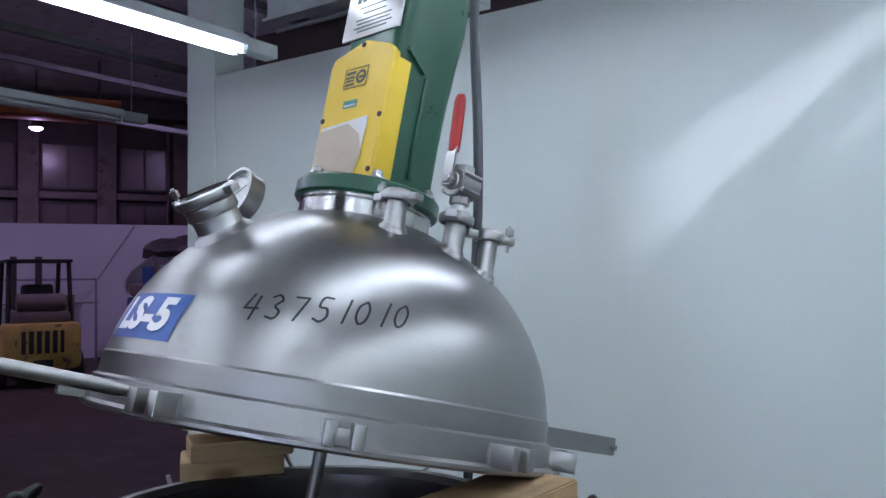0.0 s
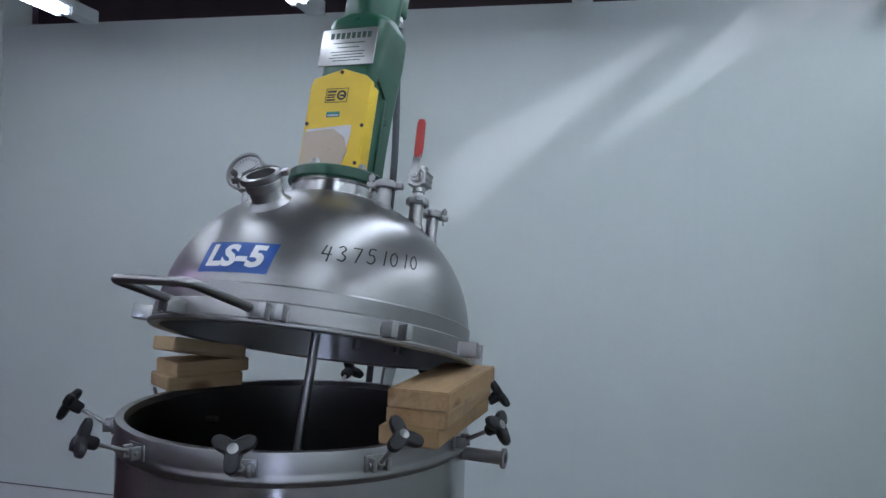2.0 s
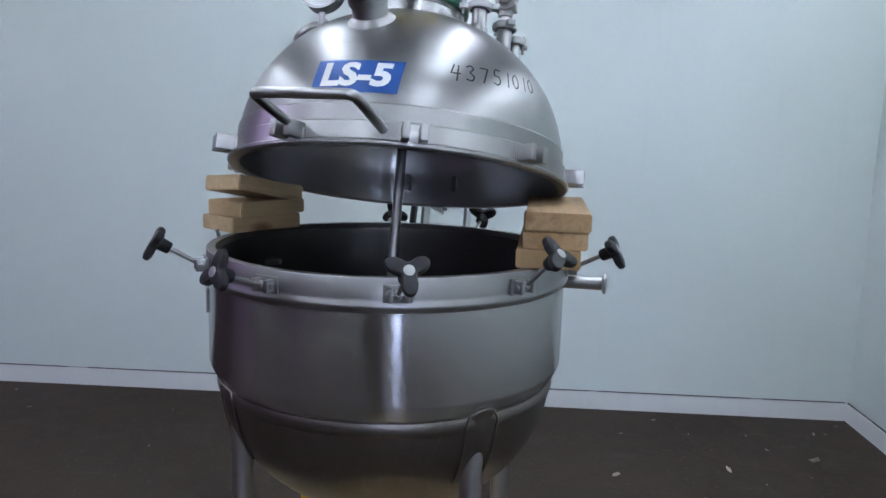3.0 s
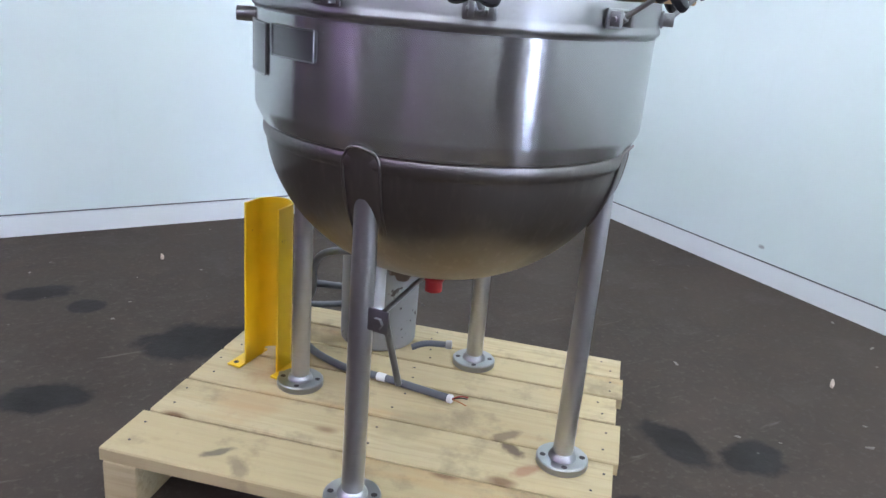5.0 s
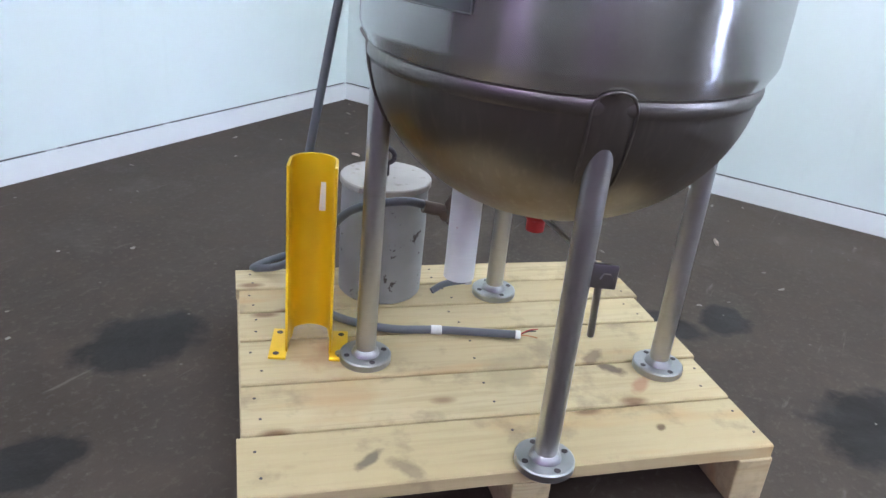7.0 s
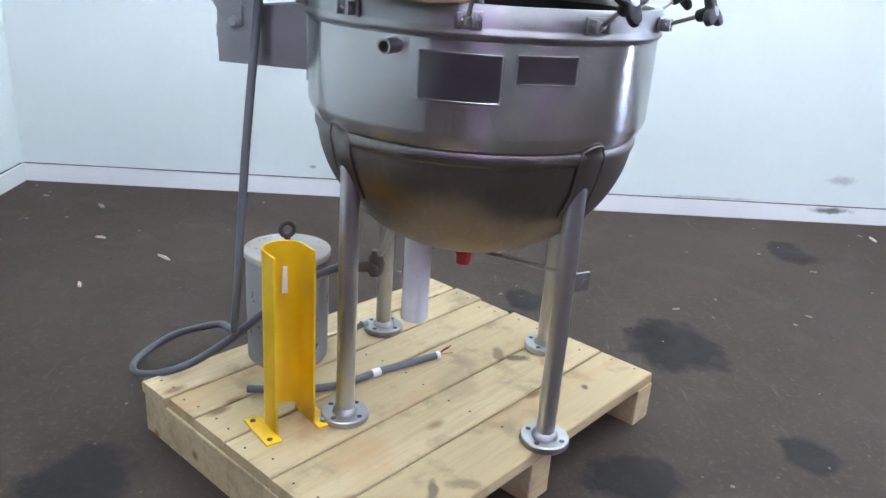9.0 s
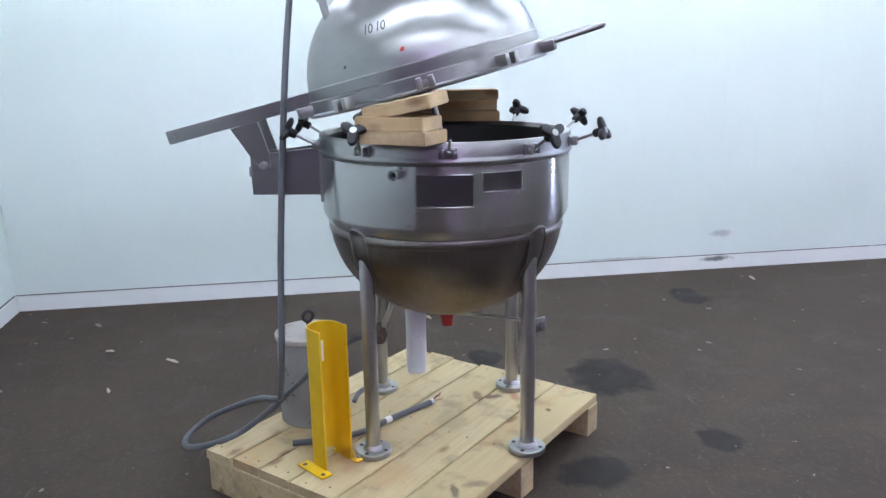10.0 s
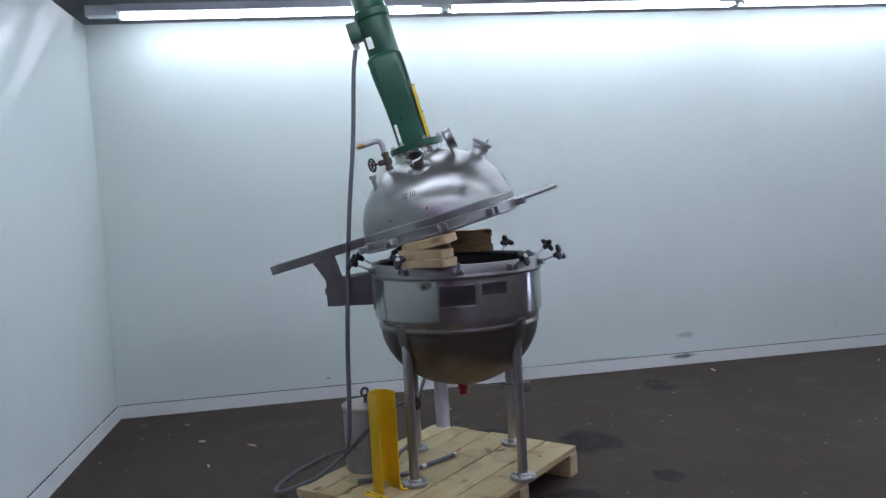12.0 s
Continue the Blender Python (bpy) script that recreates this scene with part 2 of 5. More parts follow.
def make_floor():
    m = material("worn_concrete", (0.075, 0.066, 0.058), 0.6)
    n = Net(m)
    v = n.node("ShaderNodeNewGeometry").outputs["Position"]
    big = n.noise(v, 0.7, 6, 0.62)
    mid = n.noise(v, 3.2, 6, 0.66, 0.4)
    fine = n.noise(v, 42.0, 5, 0.7)
    col = n.ramp(big, [(0.30, (0.0320, 0.0215, 0.0145)), (0.55, (0.0450, 0.0320, 0.0225)), (0.75, (0.0600, 0.0450, 0.0330))])
    col = n.mix(n.level(mid, 0.48, 0.68, 0.0, 0.8), col, rgb(0.068, 0.050, 0.037))
    col = n.mix(n.level(fine, 0.54, 0.76, 0.0, 0.6), col, rgb(0.105, 0.09, 0.075))
    scrape = n.noise(n.node("ShaderNodeMapping", Vector=v, Rotation=(0, 0, 0.5), Scale=(1.0, 9.0, 1)).outputs[0], 2.6, 5, 0.65)
    col = n.mix(n.level(scrape, 0.64, 0.72, 0.0, 0.38), col, rgb(0.17, 0.155, 0.14))
    wobble = n.noise(v, 7.0, 4, 0.6)
    spot = None
    for x, y, rx, ry in ((0.60, -0.90, 0.24, 0.20), (-0.25, -0.52, 0.13, 0.16), (-0.37, 1.00, 0.20, 0.15), (-0.10, -1.12, 0.10, 0.10), (-0.80, 1.64, 0.14, 0.08),
                         (-0.67, 1.45, 0.08, 0.06), (-0.86, 0.79, 0.14, 0.10), (0.98, -0.36, 0.12, 0.09), (0.80, -0.20, 0.08, 0.16), (0.45, -0.41, 0.09, 0.08), (1.75, -1.9, 0.2, 0.12)):
        d = n.node("ShaderNodeMapping", Vector=v, Location=(-x / rx, -y / ry, 0), Scale=(1 / rx, 1 / ry, 0)).outputs[0]
        ln = n.node("ShaderNodeVectorMath", Vector=d)
        ln.operation = "LENGTH"
        s = n.level(n.math("ADD", ln.outputs["Value"], n.math("MULTIPLY", wobble, 1.3)), 1.68, 1.42)
        spot = s if spot is None else n.math("MAXIMUM", spot, s)
    col = n.mix(n.math("MULTIPLY", spot, 0.92), col, rgb(0.011, 0.009, 0.008))
    chip = n.node("ShaderNodeTexVoronoi", Vector=v, Scale=9.0).outputs[0]
    col = n.mix(n.level(chip, 0.055, 0.03, 0.0, 0.3), col, rgb(0.24, 0.22, 0.2))
    n.base(col)
    n.rough(n.level(mid, 0.3, 0.75, 0.62, 0.9))
    n.put(n.b.inputs["Specular IOR Level"], 0.28)
    n.bump(n.math("ADD", fine, n.math("MULTIPLY", mid, 2.0)), 0.38, 0.004)
    return m


FLOOR = make_floor()


def emitter(name, color, strength):
    m = material(name, (0.8, 0.8, 0.8), 0.4)
    b = m.node_tree.nodes["Principled BSDF"]
    b.inputs["Emission Color"].default_value = (*color, 1)
    b.inputs["Emission Strength"].default_value = strength
    return m


TUBE = emitter("fluorescent_tube", (0.84, 0.93, 1.10), TUBE_POWER)
HALL_LAMP = emitter("hall_lamp_glow", (0.68, 0.50, 1.0), HALL_POWER)

# ---- mesh helpers ----


def root(name, m=None, label="", category="", group=""):
    ob = new(name)
    ob.empty_display_size = 0.05
    if m is not None:
        ob.matrix_world = m
    return tagged(ob, label, category, group)


def link(name, me, mat, parent=None, label="", m=None):
    me.materials.clear()
    me.materials.append(mat)
    ob = new(name, me)
    if parent is not None:
        ob.parent = parent
    if m is not None:
        ob.matrix_basis = m
    if label:
        ob["label"] = label
    return ob


def part(name, bm, mat, parent=None, label="", m=None, smooth=True):
    me = bpy.data.meshes.new(name)
    bmesh.ops.recalc_face_normals(bm, faces=bm.faces)
    if smooth:
        for f in bm.faces:
            f.smooth = True
        for e in bm.edges:
            if len(e.link_faces) == 2 and e.calc_face_angle(0) > 0.6:
                e.smooth = False
    bm.to_mesh(me)
    bm.free()
    return link(name, me, mat, parent, label, m)


def add_box(bm, x0, y0, z0, x1, y1, z1, bevel=0.0, m=None, seg=2):
    t = bmesh.new()
    mm = Matrix.Translation(((x0 + x1) / 2, (y0 + y1) / 2, (z0 + z1) / 2)) @ Matrix.Diagonal((x1 - x0, y1 - y0, z1 - z0, 1))
    bmesh.ops.create_cube(t, size=1, matrix=mm)
    if bevel:
        bmesh.ops.bevel(t, geom=t.edges[:], offset=bevel, segments=seg, profile=0.5, affect="EDGES")
    if m is not None:
        bmesh.ops.transform(t, matrix=m, verts=t.verts)
    join(bm, t)
    return bm


def join(bm, t):
    me = bpy.data.meshes.new("tmp")
    t.to_mesh(me)
    t.free()
    bm.from_mesh(me)
    bpy.data.meshes.remove(me)


def box(x0, y0, z0, x1, y1, z1, bevel=0.0, m=None):
    return add_box(bmesh.new(), x0, y0, z0, x1, y1, z1, bevel, m)


def add_lathe(bm, prof, n=48, m=None, cap=True):
    """Turns a profile of (radius, height) round z."""
    rings = []
    for r, z in prof:
        if r < 1e-5:
            rings.append([bm.verts.new((0, 0, z))])
        else:
            rings.append([bm.verts.new((r * math.cos(2 * math.pi * i / n), r * math.sin(2 * math.pi * i / n), z)) for i in range(n)])
    for a, b in zip(rings, rings[1:]):
        for i in range(n):
            j = (i + 1) % n
            q = [a[i % len(a)], a[j % len(a)], b[j % len(b)], b[i % len(b)]]
            q = [v for k, v in enumerate(q) if v not in q[:k]]
            if len(q) > 2:
                bm.faces.new(q)
    if cap:
        for ring in (rings[0], rings[-1]):
            if len(ring) > 2:
                bm.faces.new(ring)
    if m is not None:
        bmesh.ops.transform(bm, matrix=m, verts=[v for ring in rings for v in ring])
    return bm


def lathe(prof, n=48, m=None, cap=True):
    return add_lathe(bmesh.new(), prof, n, m, cap)


def rod(a, b, r, n=16, bm=None):
    """A round bar with a small chamfer from a to b."""
    a, b = Vector(a), Vector(b)
    d = (b - a).length
    m = Matrix.Translation(a) @ (b - a).to_track_quat("Z", "Y").to_matrix().to_4x4()
    c = min(r * 0.2, 0.002)
    return add_lathe(bm if bm is not None else bmesh.new(), [(r - c, 0), (r, c), (r, d - c), (r - c, d)], n, m)


def smooth_path(points, steps=8):
    """A Catmull-Rom line through the points."""
    p = [Vector(q) for q in points]
    p = [p[0] * 2 - p[1]] + p + [p[-1] * 2 - p[-2]]
    out = []
    for i in range(1, len(p) - 2):
        for k in range(steps):
            t = k / steps
            a, b, c, d = p[i - 1:i + 3]
            out.append(0.5 * (2 * b + (c - a) * t + (2 * a - 5 * b + 4 * c - d) * t * t + (3 * b - a - 3 * c + d) * t ** 3))
    out.append(p[-2])
    return out


def round_corners(points, radius, steps=6):
    p = [Vector(q) for q in points]
    out = [p[0]]
    for a, b, c in zip(p, p[1:], p[2:]):
        u, v = (a - b).normalized(), (c - b).normalized()
        s, e = b + u * radius, b + v * radius
        out += [(1 - t) ** 2 * s + 2 * t * (1 - t) * b + t * t * e for t in (k / steps for k in range(steps + 1))]
    return out + [p[-1]]


def sweep(line, r, n=12, bm=None):
    """A tube along a line of points."""
    bm = bm if bm is not None else bmesh.new()
    line = [Vector(p) for p in line]
    rings, up = [], Vector((0.3, 0.2, 0.93))
    for i, p in enumerate(line):
        d = (line[min(i + 1, len(line) - 1)] - line[max(i - 1, 0)]).normalized()
        x = up.cross(d)
        x = x.normalized() if x.length > 1e-4 else d.orthogonal().normalized()
        up = d.cross(x)
        rings.append([bm.verts.new(p + r * (math.cos(2 * math.pi * k / n) * x + math.sin(2 * math.pi * k / n) * up)) for k in range(n)])
    for a, b in zip(rings, rings[1:]):
        for k in range(n):
            bm.faces.new((a[k], a[(k + 1) % n], b[(k + 1) % n], b[k]))
    bm.faces.new(rings[0])
    bm.faces.new(rings[-1])
    return bm


def extrude_outline(pts, x0, x1, bevel=0.0):
    """A plate: an outline in (y, z) made thick from x0 to x1."""
    bm = bmesh.new()
    a = [bm.verts.new((x0, y, z)) for y, z in pts]
    b = [bm.verts.new((x1, y, z)) for y, z in pts]
    bm.faces.new(a)
    bm.faces.new(b)
    for i in range(len(pts)):
        j = (i + 1) % len(pts)
        bm.faces.new((a[i], a[j], b[j], b[i]))
    if bevel:
        bmesh.ops.recalc_face_normals(bm, faces=bm.faces)
        bmesh.ops.bevel(bm, geom=bm.edges[:], offset=bevel, segments=1, affect="EDGES")
    return bm


def text_mesh(body, size, align="CENTER", bold=0.0):
    """Flat letters of the built-in font as a bmesh in the x-y plane."""
    cu = bpy.data.curves.new("letters", "FONT")
    cu.body, cu.size, cu.align_x, cu.align_y = body, size, align, "CENTER"
    cu.offset = bold
    cu.resolution_u = 3
    ob = new("letters", cu)
    bpy.context.view_layer.update()
    me = bpy.data.meshes.new_from_object(ob.evaluated_get(bpy.context.evaluated_depsgraph_get()))
    bm = bmesh.new()
    bm.from_mesh(me)
    bpy.data.objects.remove(ob)
    bpy.data.curves.remove(cu)
    bpy.data.meshes.remove(me)
    return bm

# ---- the large structure ----
W1Y, W2X, TOP = 2.389, 2.342, 3.085


def structure(name, bm, mat, label=""):
    ob = part(name, bm, mat, None, label, smooth=False)
    ob["kind"] = "structure"
    return ob


def hall_box(name, x0, y0, z0, x1, y1, z1, mat, label=""):
    return structure(name, box(x0, y0, z0, x1, y1, z1), mat, label)


hall_box("floor", -44, -16, -0.2, 12, 34, 0, FLOOR, "dark worn concrete floor with oil stains and grit")
hall_box("wall_north", -3.17, W1Y, 0, W2X + 0.1, W1Y + 0.09, TOP, WALL, "white painted panel wall with faint scuffs")
hall_box("wall_east", W2X, -8.0, 0, W2X + 0.09, W1Y - 0.002, TOP, WALL, "white painted panel wall with scuffed foot")
hall_box("column", -3.46, W1Y - 0.006, 0, -3.176, W1Y + 0.25, 6.2, WALL, "white boxed column beside the panel wall")
hall_box("baseboard", -3.46, W1Y - 0.022, 0, W2X - 0.02, W1Y - 0.007, 0.098, BASE, "white painted baseboard, chipped along its top")
hall_box("baseboard", W2X - 0.018, -8.0, 0, W2X - 0.001, W1Y - 0.023, 0.098, BASE, "white painted baseboard with dark scuffs")
# thin dark strips paint the shadow gap above the baseboards
hall_box("gap_shadow_strip", -3.17, W1Y - 0.010, 0.1, W2X - 0.02, W1Y - 0.001, 0.1042, GAP_SHADOW)
hall_box("gap_shadow_strip", W2X - 0.010, -8.0, 0.1, W2X - 0.001, W1Y - 0.012, 0.1042, GAP_SHADOW)
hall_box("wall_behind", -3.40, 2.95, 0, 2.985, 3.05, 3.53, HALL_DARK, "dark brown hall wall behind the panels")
hall_box("ceiling", -44, -12.3, 6.2, 3.05, 34, 6.35, DECK, "grey painted roof deck")
# unseen wall added to the south; its pale paint brightens the steel's reflections
for x0, x1, z0, z1 in ((-44, 2.44, 0, 6.2), (2.44, 2.78, 3.9, 6.2), (2.78, 3.05, 0, 6.2)):
    hall_box("wall_south", x0, -12.3, z0, x1, -12, z1, HALL, "unseen pale hall wall with a tall open doorway, added to lighten reflections")
glow = hall_box("backdrop", 0.5, -15.1, -0.1, 4.5, -15, 6, emitter("daylight_outside", (0.58, 0.68, 1.0), DAY_POWER), "bright daylight outside the doorway")
# two more unseen walls close off the sky and darken what the steel mirrors
hall_box("wall_west", -44.3, -12, 0, -44, 34, 6.2, HALL_DARK, "unseen dark wall added to close the hall")
hall_box("wall_far", -44, 34, 0, 3.05, 34.3, 6.2, HALL_DARK, "unseen dark wall added to close the hall")
# added unseen beyond the east panels: one slanting opening crossed by a brace and a thin mullion, to shape the sun
for z0, z1, y0, y1 in ((0, 3.70, -12, 34), (4.92, 6.2, -12, 34), (3.70, 4.92, -12, 1.575), (3.70, 4.92, 2.42, 34)):
    hall_box("sun_mask", 2.99, y0, z0, 3.05, y1, z1, GREY_STEEL, "unseen grey wall whose slanting opening shapes the sun")
for outline in ([(1.575, 4.92), (1.575, 4.845), (2.42, 3.95), (2.42, 4.92)], [(1.575, 3.70), (2.42, 3.70), (2.42, 3.72), (2.09, 3.80), (2.09, 3.975), (1.575, 4.275)],
                [(1.575, 4.112), (2.42, 4.54), (2.42, 4.59), (1.575, 4.366)], [(2.005, 3.70), (2.025, 3.70), (2.03, 4.92), (2.01, 4.92)]):
    structure("sun_mask", extrude_outline(outline, 3.0, 3.04), GREY_STEEL, "unseen grey plate that trims the sun's streaks")
# girder, pipe and purlins over the panel wall
bm = bmesh.new()
for x0, y0, z0, x1, y1, z1 in ((-3.1, 2.74, 3.535, 2.9, 2.86, 3.555), (-3.1, 2.79, 3.555, 2.9, 2.81, 4.70), (-3.1, 2.74, 4.70, 2.9, 2.86, 4.72)):
    add_box(bm, x0, y0, z0, x1, y1, z1)
structure("girder", bm, DECK, "grey steel girder over the panel wall")
structure("conduit_pipe", rod((-3.1, 2.88, 3.50), (2.9, 2.88, 3.50), 0.018), GREY_STEEL, "painted conduit pipe on the hall wall")
for x in (-12.0, -8.0, -5.2, -2.4, 0.4):
    bm = bmesh.new()
    for z in (4.55, 5.30):
        add_box(bm, x - 0.05, -11.9, z, x + 0.05, 2.66 if x > -3.4 else 33, z + 0.09)
    y, k = -6.0, 0
    while y < 2.0 and x > -3.4:
        rod((x, y, 4.60 + 0.7 * (k % 2)), (x, y + 0.7, 5.30 - 0.7 * (k % 2)), 0.025, 8, bm)
        y, k = y + 0.7, k + 1
    structure("roof_truss", bm, GREY_STEEL, "grey open-web roof truss")


# ---- lamps of the hall ----
def strip_light(x, y1, z, lit=True, length=2.44):
    r = root("strip_light", pose(x, y1, z), "hanging twin-tube strip light, lit, white enamel housing" if lit else "hanging strip light, unlit, white enamel housing", "strip light", "strip lights")
    bm = extrude_outline([(-0.055, 0.07), (0.055, 0.07), (0.075, 0.02), (0.075, 0.008), (0.052, 0.03), (-0.052, 0.03), (-0.075, 0.008), (-0.075, 0.02)], 0, length)
    bmesh.ops.transform(bm, matrix=Matrix.Rotation(radians(-90), 4, "Z"), verts=bm.verts)
    part("housing", bm, FIXTURE, r, smooth=False)
    part("end_box", box(-0.05, 0.0, -0.01, 0.05, 0.22, 0.065, 0.004), FIXTURE, r)
    for s in (-0.032, 0.032):
        part("tube", rod((s, -0.03, -0.010), (s, -length + 0.03, -0.010), 0.017, 10), TUBE if lit else FIXTURE, r)
        for y in (-0.012, -length + 0.012):
            part("socket", box(s - 0.012, y - 0.012, -0.028, s + 0.012, y + 0.012, 0.032, 0.002), FIXTURE, r)
    for y in (0.1, -length + 0.25):
        part("hanger_rod", rod((0, y, 0.06), (0, y, 6.2 - z), 0.005, 8), GREY_STEEL, r)
    return r


for x in (-2.23, -0.83, 0.59):
    for k in range(3):
        strip_light(x, 1.80 - 2.68 * k, 2.965)
for k in range(3):
    strip_light(2.02, 2.06 - 2.46 * k, 3.075, True, 2.42)
strip_light(-4.6, 2.6, 3.0, False)
strip_light(-4.6, -0.2, 3.0, True)

# bay signs on the hall wall
for x, txt in ((0.845, "26"), (-0.16, "")):
    s = root("bay_sign", pose(x, 2.944, 3.405, 90, 0, 0), "small yellow bay number sign on the hall wall", "sign", "bay signs")
    part("plate", box(-0.065, -0.06, -0.003, 0.065, 0.06, 0.003, 0.001), make_paint("sign_yellow", (0.30, 0.17, 0.03), 0.6), s)
    if txt:
        t = text_mesh(txt, 0.12)
        bmesh.ops.transform(t, matrix=Matrix.Translation((0, 0, 0.005)), verts=t.verts)
        part("number", t, INK, s, smooth=False)
    else:
        part("mark", box(-0.03, -0.035, 0.003, 0.03, 0.035, 0.005), INK, s)

# ---- pallet ----
PM = pose(0.0, 0.129, 0, 0, 0, -44.3)
pallet = root("pallet", PM, "new pine pallet with six deck boards on three runners", "pallet")
rng = random.Random(4)
edges = [-0.495, -0.300, -0.113, 0.088, 0.236, 0.371, 0.505]
for i in range(6):
    x0, x1 = -0.61 + rng.uniform(-0.011, 0.011), 0.61 + rng.uniform(-0.011, 0.011)
    y0, y1 = edges[i] + 0.0034, edges[i + 1] - 0.0034
    bm = bmesh.new()
    n = 14
    rows = []
    for k in range(n + 1):
        x = x0 + (x1 - x0) * k / n
        wob = lambda q: noise.noise((x * 3.1, q * 7.7, i)) * 0.0022
        rows.append([bm.verts.new(v) for v in ((x, y0 + wob(1), 0.126), (x, y0 + wob(1), 0.157), (x, y0 + 0.004 + wob(1), 0.160 + wob(2) * 0.4),
                                              (x, y1 - 0.004 + wob(3), 0.160 + wob(4) * 0.4), (x, y1 + wob(3), 0.157), (x, y1 + wob(3), 0.126))])
    for a, b in zip(rows, rows[1:]):
        for j in range(6):
            bm.faces.new((a[j], a[(j + 1) % 6], b[(j + 1) % 6], b[j]))
    bm.faces.new(rows[0])
    bm.faces.new(rows[-1])
    b = part("board", bm, PINE, pallet, smooth=False)
    for xs in (-0.565, 0.0, 0.565):
        for f in (0.28, 0.72):
            part("nail", lathe([(0.0036, 0), (0.0036, 0.0008), (0.002, 0.0011)], 8, Matrix.Translation((xs + rng.uniform(-0.02, 0.02), y0 + f * (y1 - y0), 0.1602))), DARK_STEEL, b)
for x in (-0.562, 0.0, 0.562):
    part("runner", box(x - 0.045, -0.496, 0.0, x + 0.045, 0.496, 0.1255, 0.004, None), PINE, pallet, smooth=False)

# ---- kettle ----
K = pose(0, 0, 0, 0, 0, -8.65)


def bowl_radius(z):
    """Outer radius of the kettle at a height."""
    if z > 1.0:
        return 0.444
    if z > 0.972:
        return 0.424 + 0.02 * (z - 0.972) / 0.028
    return 0.422 * math.sqrt(max(0.0, 1 - ((0.972 - z) / 0.362) ** 2)) if z < 0.972 else 0.424


kettle = root("jacketed_kettle", K, "open stainless steel jacketed kettle on four flanged legs", "kettle")
part("rim_band", lathe([(0.418, 1.268), (0.426, 1.283), (0.4455, 1.283), (0.4475, 1.280), (0.4475, 1.240), (0.449, 1.233), (0.4525, 1.226), (0.453, 1.222), (0.4505, 1.217), (0.446, 1.214), (0.4444, 1.209)], 96, None, False), STEEL_RIM, kettle, "dull steel rim band")
part("shell", lathe([(0.4444, 1.209), (0.444, 1.20), (0.444, 1.012), (0.440, 1.0), (0.426, 0.973)], 96, None, False), STEEL, kettle)
prof = [(0.426, 0.973), (0.4235, 0.966), (0.4235, 0.945)]
prof += [(bowl_radius(z), z) for z in [0.935 - 0.013 * i for i in range(24)]] + [(0.06, 0.613), (0.0, 0.610)]
part("bowl", lathe(prof, 96, None, False), STEEL_BOWL, kettle, "jacket bowl with brown heat stains")
part("shoulder_band", lathe([(0.4205, 0.936), (0.4240, 0.941), (0.4262, 0.948), (0.4268, 0.956), (0.4258, 0.964), (0.4235, 0.970)], 96, None, False), STEEL_BOWL, kettle)
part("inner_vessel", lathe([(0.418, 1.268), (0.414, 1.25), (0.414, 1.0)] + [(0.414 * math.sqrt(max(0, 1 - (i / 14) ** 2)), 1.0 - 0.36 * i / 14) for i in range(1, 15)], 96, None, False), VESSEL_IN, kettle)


part("inlet_nozzle", rod((-0.398, 0.129, 1.188), (-0.345, 0.112, 1.196), 0.008, 14), STEEL_PART, kettle)


def wrap(x, z, lift, a):
    """A point on the kettle's outside, x along the girth from the angle a."""
    r = bowl_radius(z) + lift
    t = a + x / 0.42
    return (r * math.sin(t), -r * math.cos(t), z)


for a in (45, 135, 225, 315):
    t = radians(a)
    x, y = 0.389 * math.sin(t), -0.389 * math.cos(t)
    leg = part("leg", lathe([(0.0255, 0.172), (0.0255, 0.865), (0.0245, 0.885), (0.020, 0.905), (0.012, 0.92), (0, 0.925)], 24, Matrix.Translation((x, y, 0))), PIPE_STEEL, kettle)
    fl = bmesh.new()
    add_lathe(fl, [(0.030, 0.1605), (0.064, 0.1605), (0.066, 0.163), (0.066, 0.178), (0.063, 0.181), (0.036, 0.181), (0.033, 0.190), (0.026, 0.196)], 40, Matrix.Translation((x, y, 0)))
    part("foot_flange", fl, STEEL_PART, leg)
    for k in range(4):
        b = radians(45 * a / 45 + 90 * k + 20)
        # dark disc on the flange paints the shade of a hole
        part("bolt_hole", lathe([(0.0075, 0.1785), (0.0075, 0.1818), (0.003, 0.1818)], 10, Matrix.Translation((x + 0.05 * math.cos(b), y + 0.05 * math.sin(b), 0))), DARK_STEEL, leg)
    # pad pressed over the leg's head
    bm = bmesh.new()
    rows = []
    zs = [0.80 + 0.185 * i / 16 for i in range(17)]
    for z in zs:
        w = 0.040 if z < 0.945 else 0.040 * math.sqrt(max(0.0, 1 - ((z - 0.945) / 0.0401) ** 2)) + 0.001
        rows.append([bm.verts.new(wrap(w * u, z, (0.001 if abs(u) == 1 else 0.004 * (1 - u * u) + 0.002), t)) for u in (-1, -0.85, -0.5, 0, 0.5, 0.85, 1)])
    for p, q in zip(rows, rows[1:]):
        for k in range(6):
            bm.faces.new((p[k], p[k + 1], q[k + 1], q[k]))
    part("leg_pad", bm, STEEL_BOWL, kettle)
    rim = [wrap(-0.041, z, 0.003, t) for z in zs[:13]] + [wrap(0.041 * math.sin(b), 0.945 + 0.041 * math.cos(b), 0.004, t) for b in [radians(-80 + 10 * k) for k in range(17)]] + [wrap(0.041, z, 0.003, t) for z in reversed(zs[:13])]
    part("pad_weld", sweep(rim, 0.0032, 10), STEEL_BOWL, kettle)


